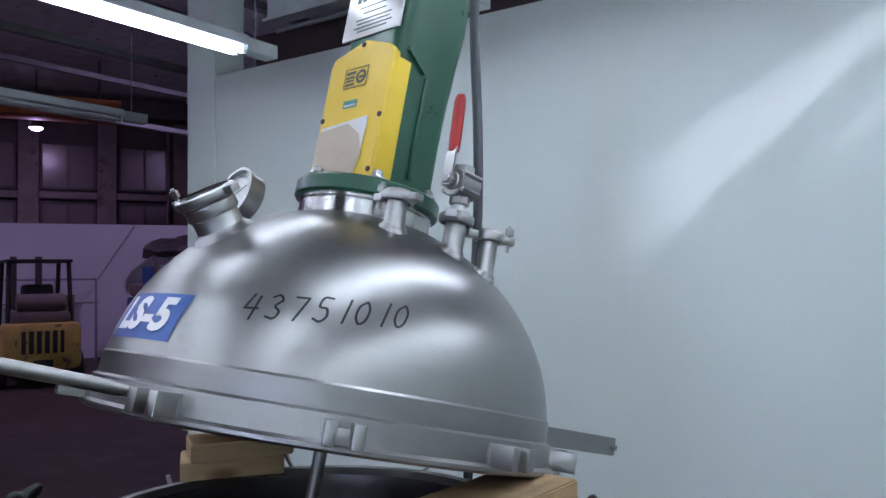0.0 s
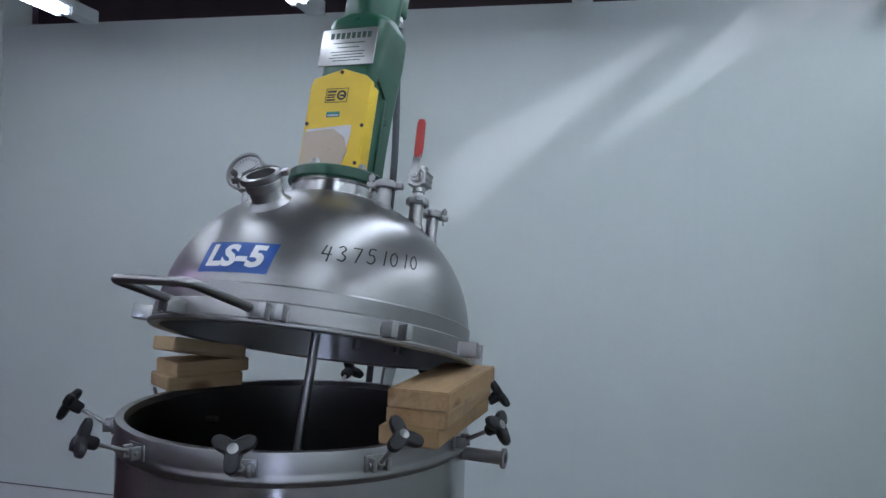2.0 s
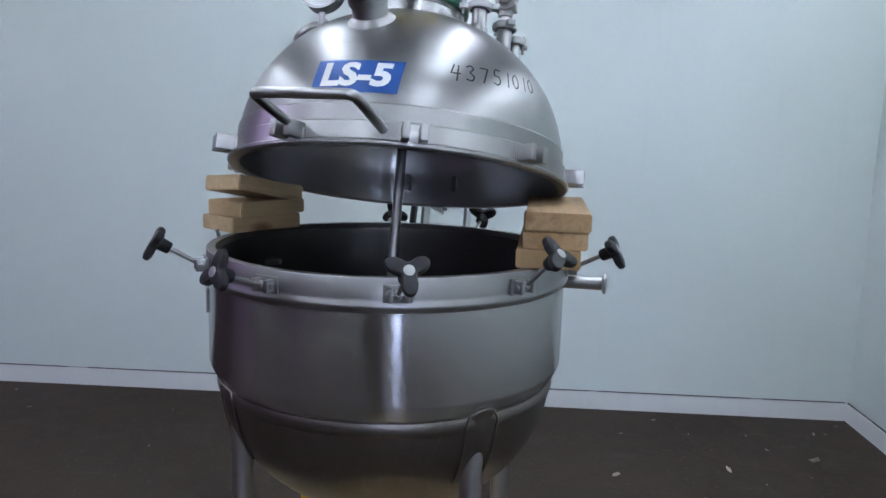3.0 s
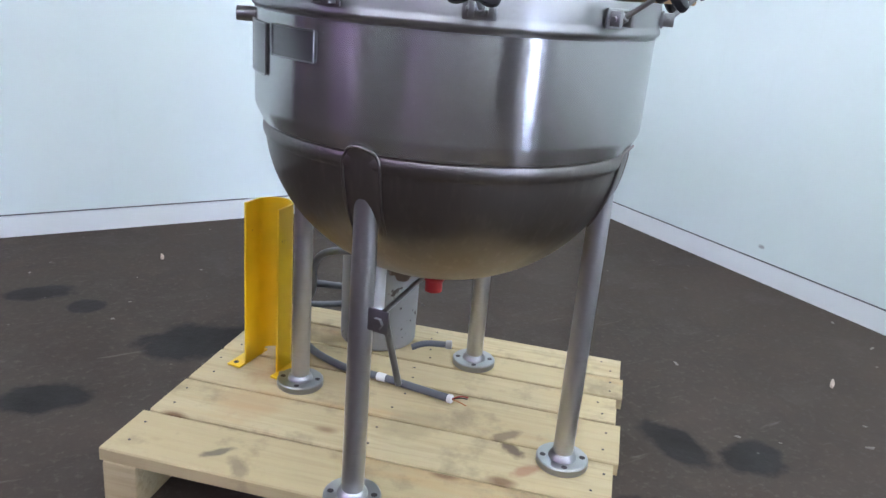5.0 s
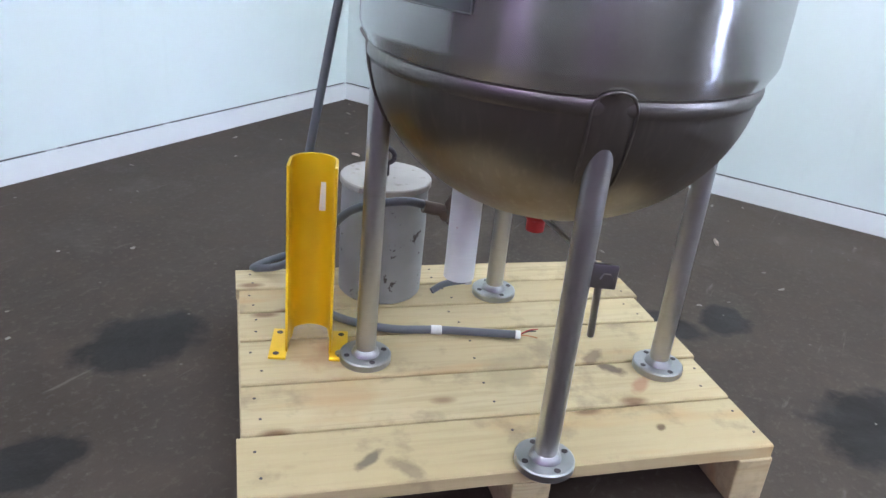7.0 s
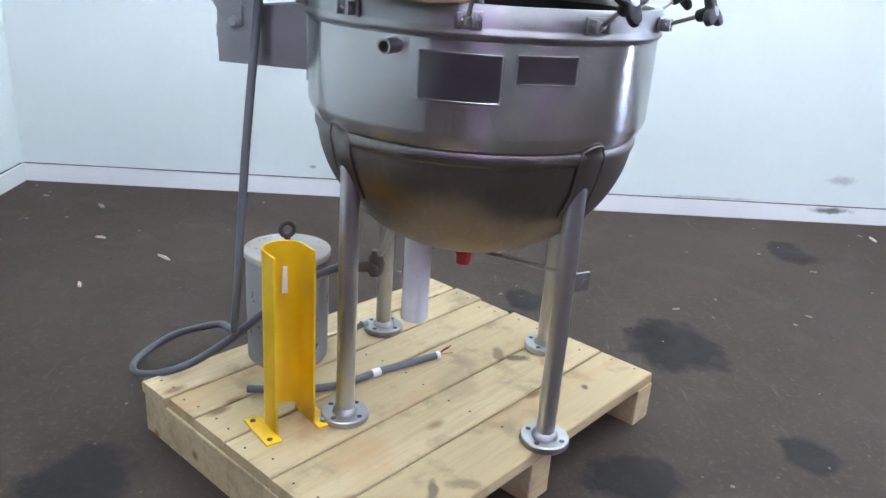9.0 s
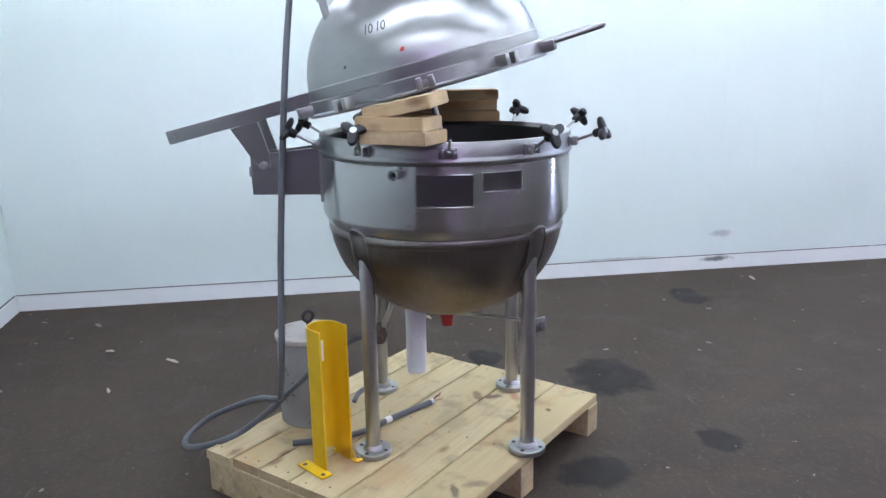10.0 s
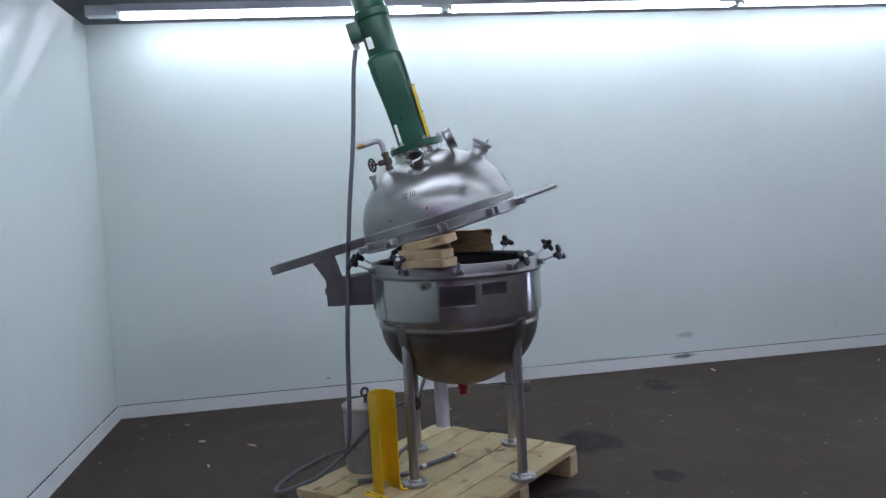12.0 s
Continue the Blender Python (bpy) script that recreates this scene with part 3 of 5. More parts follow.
def knob_mesh():
    bm = bmesh.new()
    n = 48
    rings = []
    for s, z in ((0.80, 0.0), (0.97, 0.004), (1.0, 0.010), (0.95, 0.017), (0.75, 0.020)):
        ring = []
        for i in range(n):
            a = 2 * math.pi * i / n
            c = max(0.0, math.cos(1.5 * ((a + math.pi / 3) % (2 * math.pi / 3) - math.pi / 3)))
            r = (0.0195 + 0.030 * c ** 2.6) * s
            ring.append(bm.verts.new((r * math.cos(a), r * math.sin(a), z)))
        rings.append(ring)
    for a, b in zip(rings, rings[1:]):
        for i in range(n):
            bm.faces.new((a[i], a[(i + 1) % n], b[(i + 1) % n], b[i]))
    bm.faces.new(rings[0])
    bm.faces.new(rings[-1])
    add_lathe(bm, [(0.011, -0.026), (0.014, -0.022), (0.016, 0.002)], 20)
    return bm


swing = {18: (35, 8), -18: (20, -14), 54: (44, 6), -54: (30, -6), 90: (28, -10), -90: (74, 40), 126: (32, 0), -126: (40, 30), 162: (30, 10), -162: (26, -22)}
for a, (up, side) in swing.items():
    m = Matrix.Rotation(radians(a), 4, "Z") @ Matrix.Translation((0, -0.450, 1.252))
    bm = bmesh.new()
    for s in (-1, 1):
        add_box(bm, s * 0.017 - 0.005, -0.026, -0.014, s * 0.017 + 0.005, 0.004, 0.014, 0.002)
    rod((-0.026, -0.014, 0), (0.026, -0.014, 0), 0.0055, 10, bm)
    add_box(bm, -0.03, -0.004, -0.018, 0.03, 0.001, 0.018, 0.001)
    br = part("swing_clamp", bm, STEEL_PART, kettle, "clamp bracket with swing bolt", m)
    d = Vector((math.sin(radians(side)) * math.cos(radians(up)), -math.cos(radians(side)) * math.cos(radians(up)), math.sin(radians(up))))
    o = Vector((0, -0.014, 0))
    st = bmesh.new()
    rod(o, o + d * (0.045 if a == -90 else 0.10), 0.0052, 12, st)
    rod(o - d * 0.009, o + d * 0.009, 0.009, 12, st)
    part("swing_bolt", st, STEEL_PART, br)
    km = Matrix.Translation(o + d * 0.100) @ d.to_track_quat("Z", "Y").to_matrix().to_4x4() @ Matrix.Rotation(radians(a * 1.7), 4, "Z")
    if a == -90:
        continue
    part("knob", knob_mesh(), BLACK, br, "black three-lobed clamp knob", km)
    part("knob_insert", lathe([(0.011, 0.018), (0.011, 0.0208), (0.008, 0.0215)], 20, km), STEEL_PART, br)

# hinge bracket at the back of the kettle
bm = bmesh.new()
for x in (-0.055, 0.055):
    join(bm, extrude_outline([(0.425, 1.065), (0.688, 1.068), (0.690, 1.120), (0.690, 1.208), (0.425, 1.236)], x - 0.006, x + 0.006, 0.0015))
add_box(bm, -0.0485, 0.43, 1.070, 0.0485, 0.684, 1.080)
add_box(bm, -0.0485, 0.676, 1.082, 0.0485, 0.686, 1.20)
add_box(bm, -0.075, 0.425, 1.04, 0.075, 0.446, 1.24, 0.002)
add_box(bm, -0.04, 0.688, 1.13, 0.04, 0.702, 1.165, 0.002)
hb = part("hinge_bracket", bm, STEEL_PART, kettle)
part("hinge_pin", rod((-0.078, 0.642, 1.173), (0.078, 0.642, 1.173), 0.011), STEEL_PART, hb)
part("hinge_nut", lathe([(0.016, 0), (0.017, 0.004), (0.017, 0.012), (0.012, 0.014)], 6, Matrix.Translation((-0.0615, 0.642, 1.173)) @ Matrix.Rotation(radians(-90), 4, "Y")), STEEL_PART, hb)

# label plates, side ports
for y0, y1, z0, z1 in ((0.098, -0.078, 1.083, 1.183), (-0.110, -0.235, 1.128, 1.186)):
    bm = bmesh.new()
    rows = []
    for k in range(9):
        y = y0 + (y1 - y0) * k / 8
        t = math.asin(y / 0.448)
        rows.append([bm.verts.new((-r * math.cos(t), r * math.sin(t), z)) for r, z in ((0.444, z0), (0.4475, z0), (0.4475, z1), (0.444, z1))])
    for p, q in zip(rows, rows[1:]):
        for k in range(4):
            bm.faces.new((p[k], p[(k + 1) % 4], q[(k + 1) % 4], q[k]))
    bm.faces.new(rows[0])
    bm.faces.new(rows[-1])
    lp = part("label_plate", bm, LABEL_METAL, kettle, "dark etched metal label plate")
    bm = bmesh.new()
    for zz in (z0, z1):
        ln = []
        for k in range(9):
            t = math.asin((y0 + (y1 - y0) * k / 8) / 0.448)
            ln.append((-0.448 * math.cos(t), 0.448 * math.sin(t), zz))
        sweep(ln, 0.0016, 6, bm)
    for yy in (y0, y1):
        t = math.asin(yy / 0.448)
        sweep([(-0.448 * math.cos(t), 0.448 * math.sin(t), z0), (-0.448 * math.cos(t), 0.448 * math.sin(t), z1)], 0.0016, 6, bm)
    part("plate_border", bm, STEEL_PART, lp)
t = math.asin(0.152 / 0.44)
m = Matrix.Translation((-0.44 * math.cos(t), 0.152, 1.187)) @ Matrix.Rotation(radians(-90), 4, "Y") @ Matrix.Rotation(radians(-20), 4, "X")
part("side_port", lathe([(0.022, -0.01), (0.022, 0.003), (0.0165, 0.004), (0.0165, 0.052), (0.0115, 0.052), (0.0115, 0.0), (0, 0.0)], 24, m, False), STEEL_PART, kettle, "short open threaded port")
# black disc set in the port paints the shade of its bore
part("port_bore", lathe([(0.0115, 0.02), (0, 0.02)], 20, m, False), BLACK, kettle)
m = Matrix.Translation((0.438, 0.085, 1.20)) @ Matrix.Rotation(radians(90), 4, "Y")
part("side_pipe", lathe([(0.0165, -0.005), (0.0165, 0.098), (0.025, 0.101), (0.025, 0.108), (0.014, 0.109), (0.013, 0.03), (0, 0.03)], 28, m, False), STEEL_PART, kettle, "short side pipe with a ferrule end")

# drain, its linkage, the outlet pipe and the trap below the bowl
part("drain_valve", lathe([(0.030, 0.628), (0.034, 0.612), (0.026, 0.606), (0.026, 0.575), (0.022, 0.573), (0.022, 0.545), (0.016, 0.543)], 24), RED, kettle, "red drain cap under the bowl")
part("drain_collar", lathe([(0.045, 0.615), (0.045, 0.607), (0.03, 0.604)], 28), STEEL_BOWL, kettle)
LB = Matrix.Translation((-0.253, -0.3135, 0.625)) @ Matrix.Rotation(radians(-53), 4, "Z")
br = part("lever_bracket", box(-0.030, -0.004, -0.026, 0.030, 0.004, 0.026, 0.004), STEEL_PART, kettle, "", LB)
part("pivot_bolt", lathe([(0.013, -0.014), (0.013, -0.006), (0.0085, -0.004), (0.0085, 0.020)], 6, Matrix.Translation((0.008, 0, -0.001)) @ Matrix.Rotation(radians(-90), 4, "X")), STEEL_PART, br)
part("linkage_rod", rod((-0.232, -0.292, 0.632), (-0.02, -0.01, 0.600), 0.0055), STEEL_DULL, kettle)
part("drain_lever", rod((-0.236, -0.300, 0.640), (-0.184, -0.282, 0.450), 0.0075), STEEL_PART, kettle)
part("outlet_pipe", lathe([(0.033, 0.0), (0.037, 0.002), (0.037, 0.25), (0.0, 0.25)], 28, Matrix.Translation((-0.127, 0.117, 0.412))), PVC, kettle, "white plastic outlet pipe with red spatter")
bm = bmesh.new()
sweep(round_corners([(-0.01, 0.20, 0.66), (-0.005, 0.235, 0.56), (0.02, 0.258, 0.525)], 0.03), 0.010, 10, bm)
tp = part("trap_pipe", bm, GALV, kettle)
bm = lathe([(0.0, -0.036), (0.018, -0.034), (0.026, -0.018), (0.029, 0.0), (0.024, 0.022), (0.016, 0.034), (0.012, 0.045)], 20, Matrix.Translation((0.012, 0.260, 0.505)))
rod((-0.028, 0.262, 0.500), (0.052, 0.260, 0.500), 0.016, 8, bm)
part("steam_trap", bm, BRONZE, tp, "corroded brown fitting")

# ---- lid ----
L = K @ Matrix.Translation((0, 0.642, 1.173)) @ Matrix.Rotation(radians(-14.2), 4, "X") @ Matrix.Translation((0.008, -0.632, 0.118))
lid = root("kettle_lid", L, "domed stainless kettle lid, propped open and tilted on its hinge", "lid")


def dome_radius(z):
    return 0.412 * math.sqrt(max(0.0, 1 - ((z - 0.050) / 0.372) ** 2))


def on_dome(x, y, az, phi, lift):
    """A flat point (x, y) laid on the dome round the azimuth and slope (radians)."""
    p = phi + y / 0.385
    t = az + x / (0.412 * math.cos(p))
    r, z = (0.412 + lift) * math.cos(p), 0.050 + (0.372 + lift) * math.sin(p)
    return (r * math.sin(t), -r * math.cos(t), z)


prof = [(0.402, -0.002), (0.408, -0.006), (0.427, -0.006), (0.432, -0.002), (0.432, 0.004), (0.424, 0.009), (0.4215, 0.046), (0.414, 0.050), (0.4135, 0.085)]
prof += [(0.412 * math.cos(p), 0.050 + 0.372 * math.sin(p)) for p in [radians(6 + 3.3 * i) for i in range(21)]]
part("dome", lathe(prof, 96, None, False), STEEL_DOME, lid)
prof = [(0.402, -0.002), (0.400, 0.05)] + [(0.400 * math.cos(p), 0.050 + 0.360 * math.sin(p)) for p in [radians(5 * i) for i in range(1, 19)]]
part("dome_lining", lathe(prof, 80, None, False), STEEL_IN, lid)
part("neck", lathe([(0.134, 0.370), (0.132, 0.400), (0.131, 0.430), (0.134, 0.434), (0.134, 0.439), (0.02, 0.439)], 64, None, False), STEEL, lid)
part("neck_weld", lathe([(0.132, 0.402), (0.138, 0.396), (0.147, 0.390), (0.152, 0.384)], 64, None, False), STEEL_DOME, lid)
for a in (18, -18, 54, -54, 90, -90, 126, -126, 162, -162):
    bm = bmesh.new()
    for s in (-1, 1):
        add_box(bm, s * 0.019 - 0.0085, -0.052, 0.004, s * 0.019 + 0.0085, 0.002, 0.040, 0.0022)
    add_box(bm, -0.030, -0.010, 0.002, 0.030, 0.003, 0.030, 0.001)
    part("clamp_lug", bm, STEEL_PART, lid, m=Matrix.Rotation(radians(a), 4, "Z") @ Matrix.Translation((0, -0.418, 0)))
line = round_corners([(-0.128, -0.395, 0.030), (-0.128, -0.622, 0.041), (0.070, -0.625, 0.041), (0.068, -0.410, 0.030)], 0.022)
part("handle", sweep(line, 0.0105, 14), STEEL_PART, lid, "bent round-bar handle")
for s in (-1, 1):
    bar = part("hinge_arm", extrude_outline([(0.36, 0.036), (0.921, 0.036), (0.926, 0.041), (0.926, 0.083), (0.36, 0.083)], s * 0.072 - 0.006, s * 0.072 + 0.006, 0.0012), STEEL_PART, lid)
    part("arm_bolt", rod((s * 0.072 - 0.022, 0.905, 0.058), (s * 0.072 + 0.022, 0.905, 0.058), 0.007, 10), STEEL_PART, bar)
    part("arm_strut", extrude_outline([(0.605, 0.034), (0.705, 0.034), (0.668, -0.075), (0.645, -0.130), (0.612, -0.130), (0.600, -0.085)], s * 0.0725 - 0.005, s * 0.0725 + 0.005, 0.0012), STEEL_PART, bar)


def ferrule(parent, name, m, r, h, cap=False, bore=True, label=""):
    """A sanitary tube with a clamped end; m: its foot, z along the tube."""
    flange = r * 1.34 if r < 0.025 else r + 0.007
    prof = [(r * 1.25, -0.012), (r, 0.004), (r, h - 0.006), (flange, h - 0.002), (flange, h + 0.006)]
    prof += [(r * 0.9, h + 0.006), (r * 0.86, max(0.008, h - 0.06)), (0, max(0.008, h - 0.06))] if bore and not cap else [(flange * 0.95, h + 0.012), (0, h + 0.012)]
    tube = part(name, lathe(prof, 40, m, False), STEEL_PART, parent, label)
    bm = lathe([(flange * 0.97, h - 0.009), (flange * 0.98, h - 0.010), (flange + 0.005, h - 0.008), (flange + 0.006, h - 0.005), (flange + 0.006, h + 0.004), (flange + 0.005, h + 0.007), (flange * 0.98, h + 0.0095), (flange * 0.97, h + 0.009)], 40, m, False)
    add_box(bm, flange, -0.009, h - 0.007, flange + 0.026, 0.009, h + 0.007, 0.002, m)
    add_box(bm, -flange - 0.022, -0.011, h - 0.007, -flange, 0.011, h + 0.007, 0.002, m)
    part("tube_clamp", bm, STEEL_PART, tube)
    bm = bmesh.new()
    rod((flange + 0.016, 0, h - 0.02), (flange + 0.016, 0, h + 0.03), 0.0035, 8, bm)
    add_box(bm, flange + 0.008, -0.004, h + 0.012, flange + 0.024, 0.004, h + 0.026, 0.002)
    bmesh.ops.transform(bm, matrix=m, verts=bm.verts)
    part("wing_nut", bm, STEEL_PART, tube)
    return tube


def normal_at(x, y):
    """The pose of a tube that stands square on the dome over (x, y)."""
    r = math.hypot(x, y)
    z = 0.050 + 0.372 * math.sqrt(max(0, 1 - (r / 0.412) ** 2))
    nrm = Vector((x / 0.412 ** 2, y / 0.412 ** 2, (z - 0.05) / 0.372 ** 2)).normalized()
    return Matrix.Translation((x, y, z)) @ nrm.to_track_quat("Z", "Y").to_matrix().to_4x4()


def upright(x, y):
    z = 0.050 + 0.372 * math.sqrt(max(0, 1 - (math.hypot(x, y) / 0.412) ** 2))
    return Matrix.Translation((x, y, z)), z


ferrule(lid, "sight_port", normal_at(-0.020, -0.288) @ Matrix.Rotation(radians(200), 4, "Z"), 0.041, 0.068, label="wide open ferrule with a band clamp")
ferrule(lid, "side_ferrule", normal_at(-0.255, 0.02) @ Matrix.Rotation(radians(250), 4, "Z"), 0.037, 0.060, label="open ferrule with a band clamp")
part("ferrule_collar", lathe([(0.040, 0.006), (0.052, 0.002), (0.060, -0.004), (0.062, -0.010)], 40, normal_at(-0.255, 0.02), False), STEEL_DOME, lid)
port_m = normal_at(-0.020, -0.288)
part("port_collar", lathe([(0.0415, 0.010), (0.046, 0.004), (0.054, -0.002), (0.060, -0.010)], 40, port_m, False), STEEL_DOME, lid)
part("port_band", lathe([(0.0412, 0.034), (0.0445, 0.035), (0.0455, 0.038), (0.0455, 0.052), (0.0445, 0.055), (0.0412, 0.056)], 40, port_m, False), STEEL_PART, lid)
for x, y, r in ((0.192, -0.090, 0.0185), (0.262, 0.085, 0.0165), (0.242, 0.012, 0.0195)):
    part("tube_weld", lathe([(r, 0.010), (r + 0.004, 0.003), (r + 0.010, -0.003), (r + 0.013, -0.009)], 28, normal_at(x, y), False), STEEL_DOME, lid)
m, z = upright(0.192, -0.090)
ferrule(lid, "capped_ferrule", m @ Matrix.Rotation(radians(190), 4, "Z"), 0.0185, 0.425 - z, True)
m, z = upright(0.262, 0.085)
ferrule(lid, "rear_ferrule", m @ Matrix.Rotation(radians(60), 4, "Z"), 0.0165, 0.398 - z, True)
m, z = upright(0.242, 0.012)
tube = ferrule(lid, "valve_ferrule", m @ Matrix.Rotation(radians(120), 4, "Z"), 0.0195, 0.412 - z, True, label="tube with a ball valve on top")
V = Matrix.Translation((0.242, 0.012, 0))
part("thread_tape", lathe([(0.011, 0.424), (0.0125, 0.43), (0.012, 0.452)], 16, V), WHITE_TAPE, tube)
bm = lathe([(0.014, 0.450), (0.019, 0.452), (0.019, 0.464), (0.015, 0.468), (0.021, 0.478), (0.021, 0.500), (0.016, 0.508), (0.019, 0.511), (0.019, 0.524), (0.013, 0.526)], 8, V)
for sx in (-1, 1):
    for sz in (0.474, 0.504):
        rod((0.242 + sx * 0.023, -0.012, sz), (0.242 + sx * 0.023, 0.036, sz), 0.005, 6, bm)
rod((0.242, -0.013, 0.489), (0.242, 0.037, 0.489), 0.0265, 16, bm)
rod((0.242, 0.012, 0.489), (0.242, -0.034, 0.489), 0.009, 6, bm)
rod((0.242, -0.018, 0.489), (0.242, -0.013, 0.489), 0.017, 16, bm)
DOWN = Matrix.Translation((0, 0, -0.012))
part("ball_valve", bm, STEEL_PART, tube, "ball valve with its handle up", DOWN)
bm = extrude_outline([(-0.030, 0.478), (-0.026, 0.478), (-0.026, 0.535), (-0.020, 0.56), (-0.024, 0.56), (-0.030, 0.536)], 0.230, 0.252)
part("valve_lever", bm, STEEL_PART, tube, "", DOWN)
part("valve_grip", lathe([(0.004, 0), (0.010, 0.004), (0.0115, 0.03), (0.011, 0.100), (0.0075, 0.112), (0, 0.114)], 16, Matrix.Translation((0.241, -0.022, 0.526)) @ Matrix.Rotation(radians(3), 4, "X") @ Matrix.Diagonal((1.15, 0.75, 1, 1))), RED, tube, "red plastic lever grip")

# gauge
gm = Matrix.Translation((-0.188, -0.178, 0.432)) @ Matrix.Rotation(radians(82), 4, "X")
g = part("pressure_gauge", lathe([(0.0, -0.030), (0.046, -0.030), (0.052, -0.026), (0.052, 0.004), (0.056, 0.006), (0.056, 0.012), (0.050, 0.012), (0.049, 0.004)], 48, gm, False), STEEL_PART, lid, "round dial gauge on a stem")
part("dial", lathe([(0.049, 0.003), (0, 0.0035)], 48, gm, False), DIAL, g)
bm = bmesh.new()
for k in range(21):
    a = radians(-135 + 13.5 * k)
    add_box(bm, -0.0006, 0.036, 0.0045, 0.0006, 0.043, 0.0050, 0, gm @ Matrix.Rotation(a, 4, "Z"))
add_box(bm, -0.001, -0.012, 0.0052, 0.001, 0.034, 0.0058, 0, gm @ Matrix.Rotation(radians(-60), 4, "Z"))
add_box(bm, -0.012, -0.022, 0.0045, 0.012, -0.019, 0.005, 0, gm)
part("dial_marks", bm, INK, g)
part("gauge_stem", rod((-0.186, -0.165, 0.30), (-0.188, -0.166, 0.385), 0.0085, 12), STEEL_PART, g)

# gate valve group at the back of the lid
m, z = upright(-0.165, 0.165)
vt = part("steam_inlet", rod((-0.165, 0.165, z - 0.01), (-0.165, 0.165, 0.385), 0.0125), GALV, lid)
bm = lathe([(0.017, 0.370), (0.020, 0.374), (0.020, 0.390), (0.015, 0.396), (0.024, 0.410), (0.024, 0.428), (0.015, 0.442), (0.020, 0.448), (0.020, 0.462), (0.015, 0.466)], 8, Matrix.Translation((-0.165, 0.165, 0)))
SPIN = Matrix.Translation((-0.165, 0.165, 0)) @ Matrix.Rotation(radians(34), 4, "Z") @ Matrix.Translation((0.165, -0.165, 0))
rod(SPIN @ Vector((-0.165, 0.165, 0.418)), SPIN @ Vector((-0.165, 0.215, 0.418)), 0.015, 10, bm)
rod(SPIN @ Vector((-0.165, 0.205, 0.418)), SPIN @ Vector((-0.165, 0.260, 0.418)), 0.006, 8, bm)
part("gate_valve", bm, BRONZE, vt, "brown bronze gate valve")
bm = bmesh.new()
sweep([(-0.165 + 0.032 * math.cos(radians(20 * k)), 0.257, 0.418 + 0.032 * math.sin(radians(20 * k))) for k in range(19)], 0.005, 8, bm)
for k in range(3):
    a = radians(60 * k + 15)
    rod((-0.165 - 0.032 * math.cos(a), 0.257, 0.418 - 0.032 * math.sin(a)), (-0.165 + 0.032 * math.cos(a), 0.257, 0.418 + 0.032 * math.sin(a)), 0.004, 6, bm)
part("hand_wheel", bm, DARK_STEEL, vt, "", SPIN)
part("elbow_pipe", sweep(round_corners([(-0.165, 0.165, 0.46), (-0.165, 0.165, 0.533), (-0.165, 0.255, 0.531)], 0.036, 8), 0.0145, 14), GALV, vt)
part("hose_barb", lathe([(0.013, 0), (0.015, 0.004), (0.0135, 0.018), (0.0145, 0.022), (0.0125, 0.045), (0.008, 0.045), (0.008, 0.01)], 16, Matrix.Translation((-0.165, 0.248, 0.531)) @ Matrix.Rotation(radians(-90), 4, "X")), BRASS, vt)
m, z = upright(-0.150, 0.262)
part("small_ferrule", lathe([(0.013, z - 0.02), (0.013, 0.352), (0.019, 0.354), (0.019, 0.372), (0, 0.372)], 24, Matrix.Translation((-0.15, 0.262, 0)), False), STEEL_PART, lid)

# sticker with letters, and the hand-written number
bm = bmesh.new()
az, ph = radians(-0.9), radians(15.2)
rows = [[bm.verts.new(on_dome(x + 0.1 * y, y, az, ph, 0.0012)) for x in [-0.097 + 0.194 * i / 14 for i in range(15)]] for y in [-0.041 + 0.082 * k / 6 for k in range(7)]]
for p, q in zip(rows, rows[1:]):
    for k in range(14):
        bm.faces.new((p[k], p[k + 1], q[k + 1], q[k]))
st = part("sticker", bm, BLUE, lid, "blue sticker with white letters")
bm = text_mesh("LS-5", 0.082, bold=0.0035)
for v in bm.verts:
    v.co = on_dome(v.co.x * 1.08 + 0.1 * v.co.y, v.co.y * 0.95, az, ph, 0.0030)
part("letters", bm, WHITE_VINYL, st, smooth=False)

DIGITS = {"4": [((0.30, 1.0), (0.02, 0.42), (0.70, 0.46)), ((0.62, 0.95), (0.42, 0.0))],
          "3": [((0.1, 0.88), (0.4, 1.0), (0.6, 0.8), (0.35, 0.55), (0.62, 0.34), (0.45, 0.06), (0.05, 0.1))],
          "7": [((0.05, 0.92), (0.68, 0.95), (0.28, 0.0))],
          "5": [((0.65, 1.0), (0.22, 0.98), (0.15, 0.6), (0.5, 0.55), (0.6, 0.25), (0.35, 0.02), (0.02, 0.1))],
          "1": [((0.36, 0.98), (0.26, 0.0))],
          "0": [((0.4, 0.95), (0.12, 0.7), (0.1, 0.28), (0.32, 0.03), (0.58, 0.22), (0.62, 0.65), (0.42, 0.95))]}


def handwriting(body, az, phi, h, parent, rise=0.0, mat=INK):
    bm = bmesh.new()
    x = 0.0
    for i, c in enumerate(body):
        for stroke in DIGITS[c]:
            p = smooth_path([(x + u * h * 0.72, (w - 0.5) * h + rise * x, 0) for u, w in stroke], 5) if len(stroke) > 3 else [Vector((x + u * h * 0.72, (w - 0.5) * h + rise * x, 0)) for u, w in stroke]
            for a, b in zip(p, p[1:]):
                s = (b - a).normalized() * 0.0010
                nn = Vector((-s.y, s.x, 0)) * 1.9
                q = [a - s + nn, b + s + nn, b + s - nn, a - s - nn]
                bm.faces.new([bm.verts.new(on_dome(v.x, v.y, az, phi, 0.0016)) for v in q])
        x += h * (0.50 if c == "1" else 0.80)
    return part("written_number", bm, mat, parent, "number written in black marker", smooth=False)


